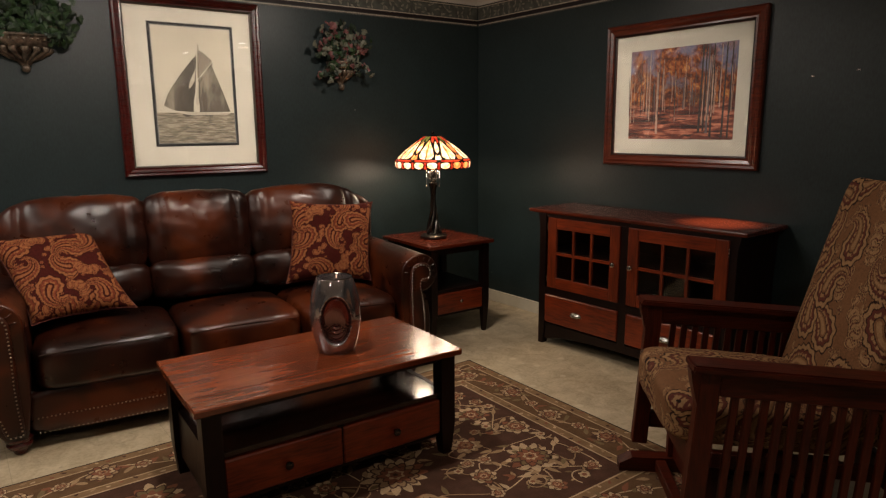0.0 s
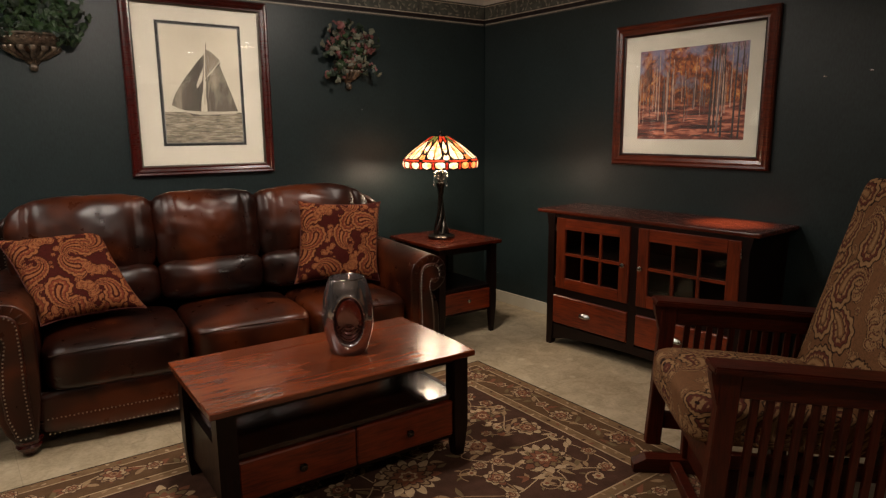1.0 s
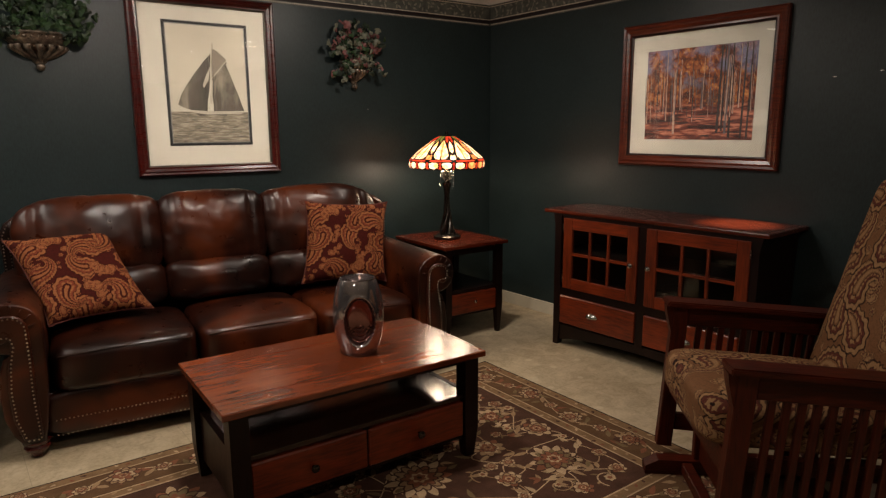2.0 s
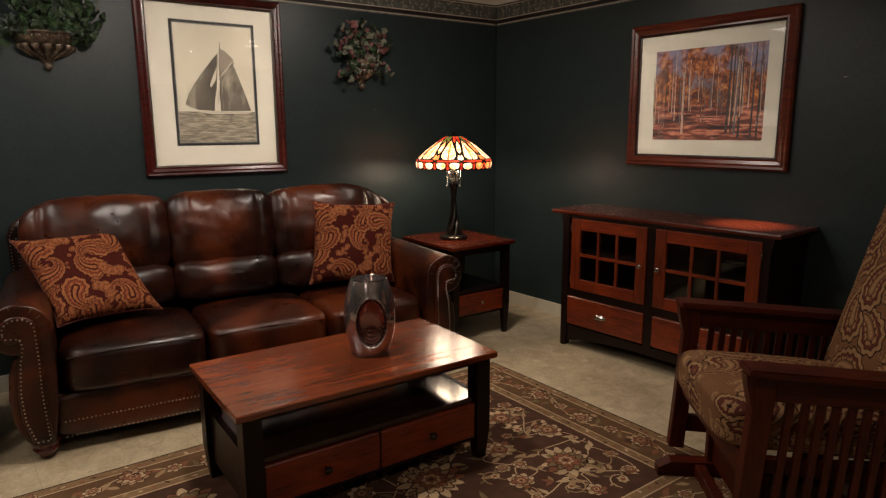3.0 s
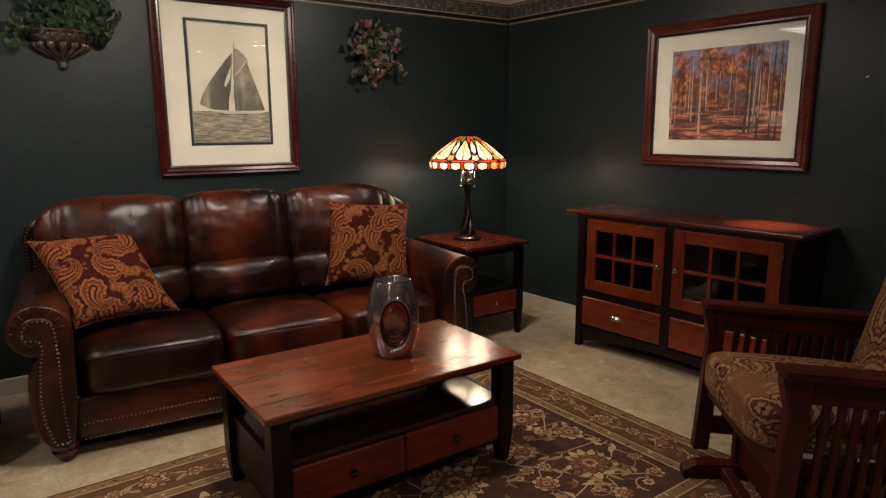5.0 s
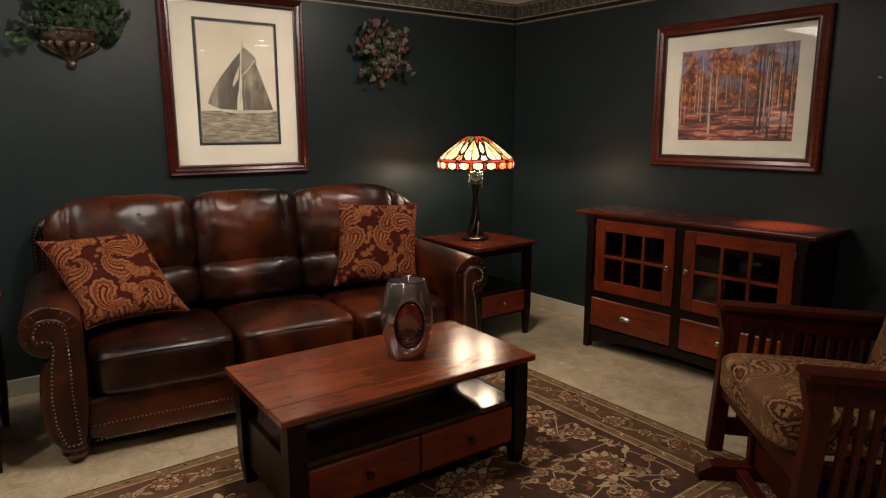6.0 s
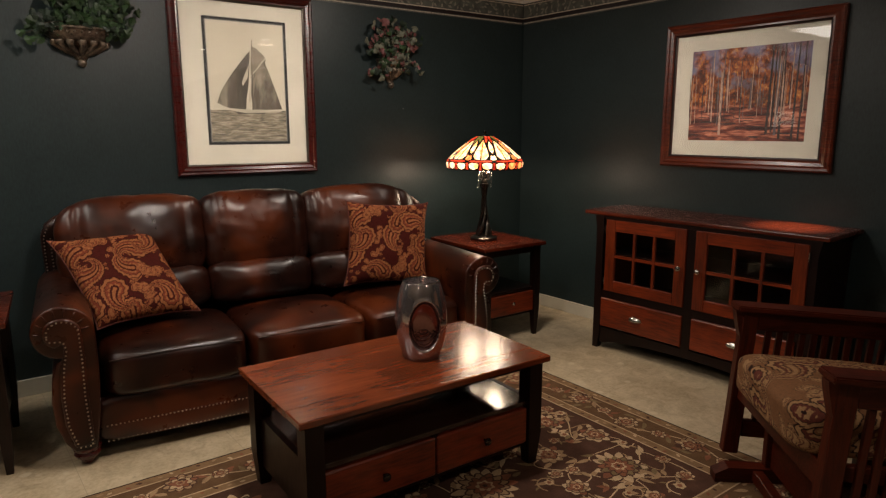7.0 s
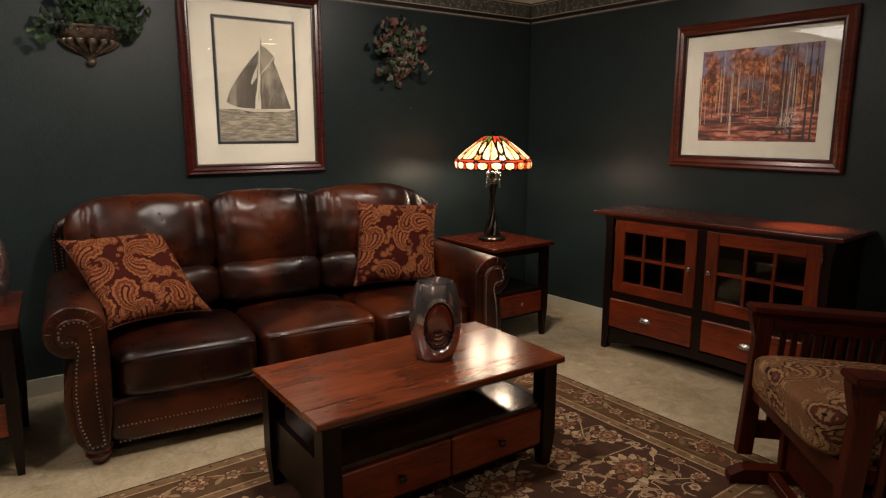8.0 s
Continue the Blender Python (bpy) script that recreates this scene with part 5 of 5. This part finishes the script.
def flower(cx, cy, r, petals, cols, z=0.0):
    """Palmette: rings of outlined pointed petals round a lobed eye."""
    t0, z = rr.uniform(0, 1), RZ + 0.0012 + z
    if r < 0.03:
        disc(cx, cy, r, 6, cols[0], z)
        disc(cx, cy, r * 0.5, 5, cols[1], z + 0.0006)
        return
    disc(cx, cy, r * 0.72, petals, 4, z)
    for ring, (ra, rb, n, slot) in enumerate(((0.4, 1.0, petals, cols[0]), (0.25, 0.72, max(7, petals - 2), cols[2]), (0.1, 0.5, max(6, petals - 4), cols[1]))):
        for k in range(n):
            a = 2 * math.pi * (k + 0.5 * ring) / n + t0 + rr.uniform(-0.05, 0.05)
            q = rb * r * rr.uniform(0.88, 1.05)
            w = math.pi * rb * r * 0.74 / n
            petal(cx, cy, a, ra * r, q * 1.03, w * 1.25, 4, z + 0.0005 * ring + 0.0001)
            petal(cx, cy, a, ra * r, q * 0.96, w * 0.86, slot if rr.random() < 0.85 else cols[1], z + 0.0005 * ring + 0.00026)
    disc(cx, cy, r * 0.27, 7, cols[0], z + 0.0017)
    disc(cx, cy, r * 0.19, 6, cols[1], z + 0.002)
    disc(cx, cy, r * 0.08, 5, 4, z + 0.0022)


def leaf_shape(cx, cy, a, l, w, slot, z=0.0, curl=0.3):
    pts = []
    for i in range(9):
        s = i / 8
        pts.append((s * l, w * math.sin(math.pi * s ** 0.8) + curl * l * s * s))
    for i in range(7, 0, -1):
        s = i / 8
        pts.append((s * l, -w * math.sin(math.pi * s ** 0.8) + curl * l * s * s))
    c, s = math.cos(a), math.sin(a)
    blob(cx, cy, [(c * x - s * y, s * x + c * y) for x, y in pts], RZ + 0.001 + z, slot)


def vine(points, width, slot, z=0.0008):
    for (x0, y0), (x1, y1) in zip(points, points[1:]):
        d = Vector((x1 - x0, y1 - y0))
        n = Vector((-d.y, d.x)).normalized() * width / 2
        vs = [FLOWER.verts.new((*p, RZ + z)) for p in ((x0 - n.x, y0 - n.y), (x1 - n.x, y1 - n.y), (x1 + n.x, y1 + n.y), (x0 + n.x, y0 + n.y))]
        FLOWER.faces.new(vs).material_index = slot
        z += 7e-6


MAIN = [(1.25, 2.12, 0.15, 15), (1.79, 1.905, 0.128, 14), (1.63, 2.145, 0.082, 10), (1.93, 2.15, 0.078, 8), (1.84, 2.37, 0.095, 11), (1.985, 1.83, 0.036, 6), (1.53, 1.9, 0.062, 8),
        (0.42, 2.53, 0.13, 13), (1.28, 1.76, 0.085, 10), (1.72, 1.68, 0.045, 7), (0.18, 2.38, 0.075, 9), (1.6, 2.58, 0.085, 10), (1.22, 2.56, 0.09, 10), (0.72, 2.26, 0.075, 9),
        (0.52, 1.98, 0.12, 13), (1.92, 2.6, 0.055, 8), (0.86, 2.58, 0.1, 11), (0.2, 1.86, 0.08, 9), (0.94, 1.8, 0.1, 11), (0.98, 2.2, 0.06, 8), (1.44, 2.36, 0.06, 8)]
FX0, FX1, FY0, FY1 = RX0 + 0.29, RX1 - 0.29, RY0 + 0.29, RY1 - 0.29
taken = []
for i, (x, y, r, n) in enumerate(MAIN):
    flower(x, y, r, n, ((0, 1, 2), (0, 1, 3), (2, 1, 0))[i % 3])
    taken.append((x, y, r))
    others = sorted(MAIN, key=lambda q: (q[0] - x) ** 2 + (q[1] - y) ** 2)[1:3]
    for q in others:
        a, b = Vector((x, y)), Vector(q[:2])
        d = b - a
        side = Vector((-d.y, d.x)) * rr.choice((-0.45, 0.45))
        pts = []
        for k in range(17):
            t = k / 16
            p = a + d * t + side * math.sin(math.pi * 2 * t) * 0.8
            pts.append((min(max(p.x, FX0), FX1), min(max(p.y, FY0), FY1)))
        vine(pts, 0.0055, rr.choice((0, 2)))
        for k in (4, 6, 10, 12):
            leaf_shape(*pts[k], math.atan2(d.y, d.x) + rr.choice((-1.1, 1.1)), rr.uniform(0.045, 0.08), 0.0115, rr.choice((2, 2, 3, 0)), 0.0002, rr.uniform(-0.5, 0.5))
for i in range(420):
    x, y = rr.uniform(FX0 + 0.03, FX1 - 0.03), rr.uniform(FY0 + 0.03, FY1 - 0.03)
    if any((x - a) ** 2 + (y - b) ** 2 < (r + 0.035) ** 2 for a, b, r in taken):
        continue
    taken.append((x, y, 0.035))
    if i % 3 == 0:
        r, t, turn = rr.uniform(0.045, 0.09), rr.uniform(0, 6.28), rr.choice((-1, 1))
        pts = [(x + r * (1 - 0.055 * k) * math.cos(t + turn * k * 0.34), y + r * (1 - 0.055 * k) * math.sin(t + turn * k * 0.34)) for k in range(14)]
        if all(FX0 < p[0] < FX1 and FY0 < p[1] < FY1 for p in pts):
            vine(pts, 0.006, rr.choice((0, 2)))
            for k in (2, 5, 9):
                leaf_shape(*pts[k], t + turn * k * 0.34, rr.uniform(0.02, 0.035), 0.006, rr.choice((2, 3)), 0.0002)
        flower(x, y, rr.uniform(0.018, 0.028), 6, (0, 1, 2))
    elif i % 3 == 1:
        flower(x, y, rr.uniform(0.03, 0.042), 7, rr.choice(((0, 1, 2), (2, 1, 0))))
    else:
        a = rr.uniform(0, 6.28)
        for k in (-0.7, 0, 0.7):
            leaf_shape(x, y, a + k, rr.uniform(0.035, 0.06), 0.01, rr.choice((2, 2, 3, 1)), 0.0001, k * 0.4)


def border_run(length, place):
    """Palmettes on a waving vine in the border, and small motifs in its guard stripes."""
    n = int(length / 0.3)
    for k in range(n):
        s = (k + 0.5) * length / n
        x, y = place(s, 0.148 + 0.02 * (-1) ** k)
        flower(x, y, 0.07 if k % 2 else 0.06, 10, ((0, 1, 2), (2, 1, 0))[k % 2])
        for j in range(8):
            a = j * 0.785 + rr.uniform(-0.3, 0.3)
            ox, oy = place(s + 0.1 * math.cos(a), 0.148 + 0.05 * math.sin(a))
            leaf_shape(ox, oy, a, rr.uniform(0.04, 0.075), 0.012, rr.choice((1, 1, 2, 2, 3)), 0.0003, rr.uniform(-0.6, 0.6))
        ox, oy = place(s + 0.15, 0.148)
        flower(ox, oy, 0.036, 7, (0, 1, 2))
    w = [place(length * i / (n * 10), 0.148 + 0.05 * math.sin(i * math.pi / 10)) for i in range(n * 10 + 1)]
    vine(w, 0.007, 0, 0.0009)
    for k in range(int(length / 0.055)):
        for d in (0.036, 0.257):
            ox, oy = place(k * 0.055 + rr.uniform(0, 0.01), d)
            leaf_shape(ox, oy, rr.uniform(0, 6.28), rr.uniform(0.018, 0.03), 0.007, (0, 1, 4, 2)[k % 4], -0.0002, rr.uniform(-0.5, 0.5))


DEEP, LONG = RY1 - RY0 - 0.1, RX1 - RX0 - 0.1
border_run(DEEP, lambda s, d: (RX1 - d, RY0 + 0.05 + s))
border_run(LONG, lambda s, d: (RX0 + 0.05 + s, RY1 - d))
border_run(LONG, lambda s, d: (RX0 + 0.05 + s, RY0 + d))
border_run(DEEP, lambda s, d: (RX0 + d, RY0 + 0.05 + s))
tagged(part("woven_pattern", FLOWER, SLOTS, rug, "woven tan, gold and rust flowers and vines"), kind="stuff")


# ---- wall planters ----
def planter(m, bowl_w, seed, leaves, spread, up, droop, materials, label, plant_label):
    e = thing("wall_planter", m, label, "wall planter")
    bm = bmesh.new()
    n = 20
    prof = [(0.5, 0.0), (0.52, -0.01), (0.47, -0.02), (0.46, -0.035), (0.36, -0.06), (0.33, -0.066)]
    rows = [[bm.verts.new((bowl_w * r * math.cos(math.pi * i / n), -0.002 - bowl_w * 0.85 * r * math.sin(math.pi * i / n), z)) for i in range(n + 1)] for r, z in prof]
    for lo, hi in zip(rows, rows[1:]):
        for i in range(n):
            bm.faces.new((lo[i], lo[i + 1], hi[i + 1], hi[i]))
    bm.faces.new(rows[0])
    bm.faces.new(rows[-1][::-1])
    smooth(part("bowl", bm, RESIN, e, "half-round antiqued silver bowl"), 45)
    for k in range(15):
        a = math.pi * (k + 0.5) / 15
        bead = bmesh.new()
        bmesh.ops.create_icosphere(bead, subdivisions=1, radius=0.0075, matrix=Matrix.Translation((bowl_w * 0.475 * math.cos(a), -0.002 - bowl_w * 0.85 * 0.475 * math.sin(a), -0.028)))
        part("bead", bead, RESIN, e)
    core = bmesh.new()
    cone = [(0.33, -0.0665), (0.3, -0.078), (0.25, -0.09), (0.2, -0.105), (0.13, -0.125), (0.08, -0.15), (0.05, -0.156)]
    rows = [[core.verts.new((bowl_w * q * math.cos(math.pi * i / n), -0.002 - bowl_w * 0.7 * q * math.sin(math.pi * i / n), z)) for i in range(n + 1)] for q, z in cone]
    for lo, hi in zip(rows, rows[1:]):
        for i in range(n):
            core.faces.new((lo[i], lo[i + 1], hi[i + 1], hi[i]))
    core.faces.new(rows[0])
    core.faces.new(rows[-1][::-1])
    smooth(part("bracket_core", core, RESIN, e), 60)
    for k in range(-3, 4):
        a = k * 0.46
        pts, rad = [], []
        for i in range(9):
            s = i / 8
            rr_ = bowl_w * 0.34 * (1 - s) ** 0.8 + 0.008
            bow = 0.014 * math.sin(math.pi * s * 2)
            pts.append(((rr_ + bow) * math.sin(a), -0.012 - (rr_ + bow) * 0.75 * math.cos(a), -0.062 - 0.09 * s))
            rad.append(0.017 * (1 - 0.6 * s) * (1 + 0.25 * math.sin(s * 14)))
        smooth(part("acanthus_leaf", tube(pts, rad, 8), RESIN, e), 60)
    ball = bmesh.new()
    bmesh.ops.create_uvsphere(ball, u_segments=14, v_segments=9, radius=0.022, matrix=Matrix.Translation((0, -0.024, -0.168)))
    for v in ball.verts:
        v.co += v.co.normalized() * 0.002 * noise.noise(v.co * 90)
    smooth(part("finial", ball, RESIN, e, "rosette finial"), 80)
    r = random.Random(seed)
    plant = thing("artificial_ivy", m, plant_label, "plant")
    stems, lf = bmesh.new(), bmesh.new()
    for k in range(36):
        a, ln = r.uniform(-1.5, 1.5), r.uniform(0.5, 1.0)
        p = [Vector((r.uniform(-0.3, 0.3) * bowl_w, -0.04, 0.0))]
        tip = Vector((math.sin(a) * spread * ln, -0.03 - r.uniform(0, 0.1), (math.cos(a) * up * ln if r.random() < 0.7 else -r.uniform(0.0, droop))))
        mid = (p[0] + tip) / 2 + Vector((0, -0.03, 0.05))
        pts = [p[0] * (1 - t) ** 2 + mid * 2 * t * (1 - t) + tip * t * t for t in (0, 0.25, 0.5, 0.75, 1)]
        for q in pts:
            q.y = min(q.y, -0.012)
        tube(pts, 0.002, 4, stems)
        for j in range(leaves):
            t = r.uniform(0.15, 1.05)
            c = p[0] * (1 - t) ** 2 + mid * 2 * t * (1 - t) + tip * t * t + Vector((r.gauss(0, 0.02), r.gauss(0, 0.018), r.gauss(0, 0.02)))
            c.y = min(c.y, -0.025)
            s = r.uniform(0.015, 0.03)
            rot = Euler((r.uniform(-0.8, 0.8), r.uniform(0, 6.28), r.uniform(-0.8, 0.8))).to_matrix()
            shape = ((0, -0.9), (0.55, -0.75), (0.95, -0.25), (0.5, 0.05), (0.55, 0.55), (0.0, 1.15), (-0.55, 0.55), (-0.5, 0.05), (-0.95, -0.25), (-0.55, -0.75))
            mid_v = lf.verts.new(c + rot @ Vector((0, -0.22 * s, 0)))
            vs = [lf.verts.new(c + rot @ Vector((x * s, 0.25 * s * abs(x), z * s))) for x, z in shape]
            for v in vs:
                v.co.y = min(v.co.y, -0.004)
            slot = r.choices(range(len(materials)), [3, 2, 2, 1][: len(materials)])[0]
            for i in range(len(vs)):
                lf.faces.new((mid_v, vs[i], vs[(i + 1) % len(vs)])).material_index = slot
    part("stems", stems, STEM, plant)
    tagged(part("leaves", lf, materials, plant), kind="stuff")


planter(WALL_L @ pose(0.345, 0, 1.884), 0.335, 3, 22, 0.29, 0.36, 0.07, [IVY, IVY_DARK], "half-round antiqued silver wall planter with acanthus bracket", "lush green artificial ivy in the wall planter")
planter(WALL_L @ pose(2.18, 0, 1.842), 0.2, 8, 15, 0.2, 0.27, 0.11, [IVY_DARK, PALE_LEAF, PINK_LEAF, IVY], "small antiqued bronze wall planter with scroll bracket", "mixed dusky red and grey-green artificial foliage in the wall planter")
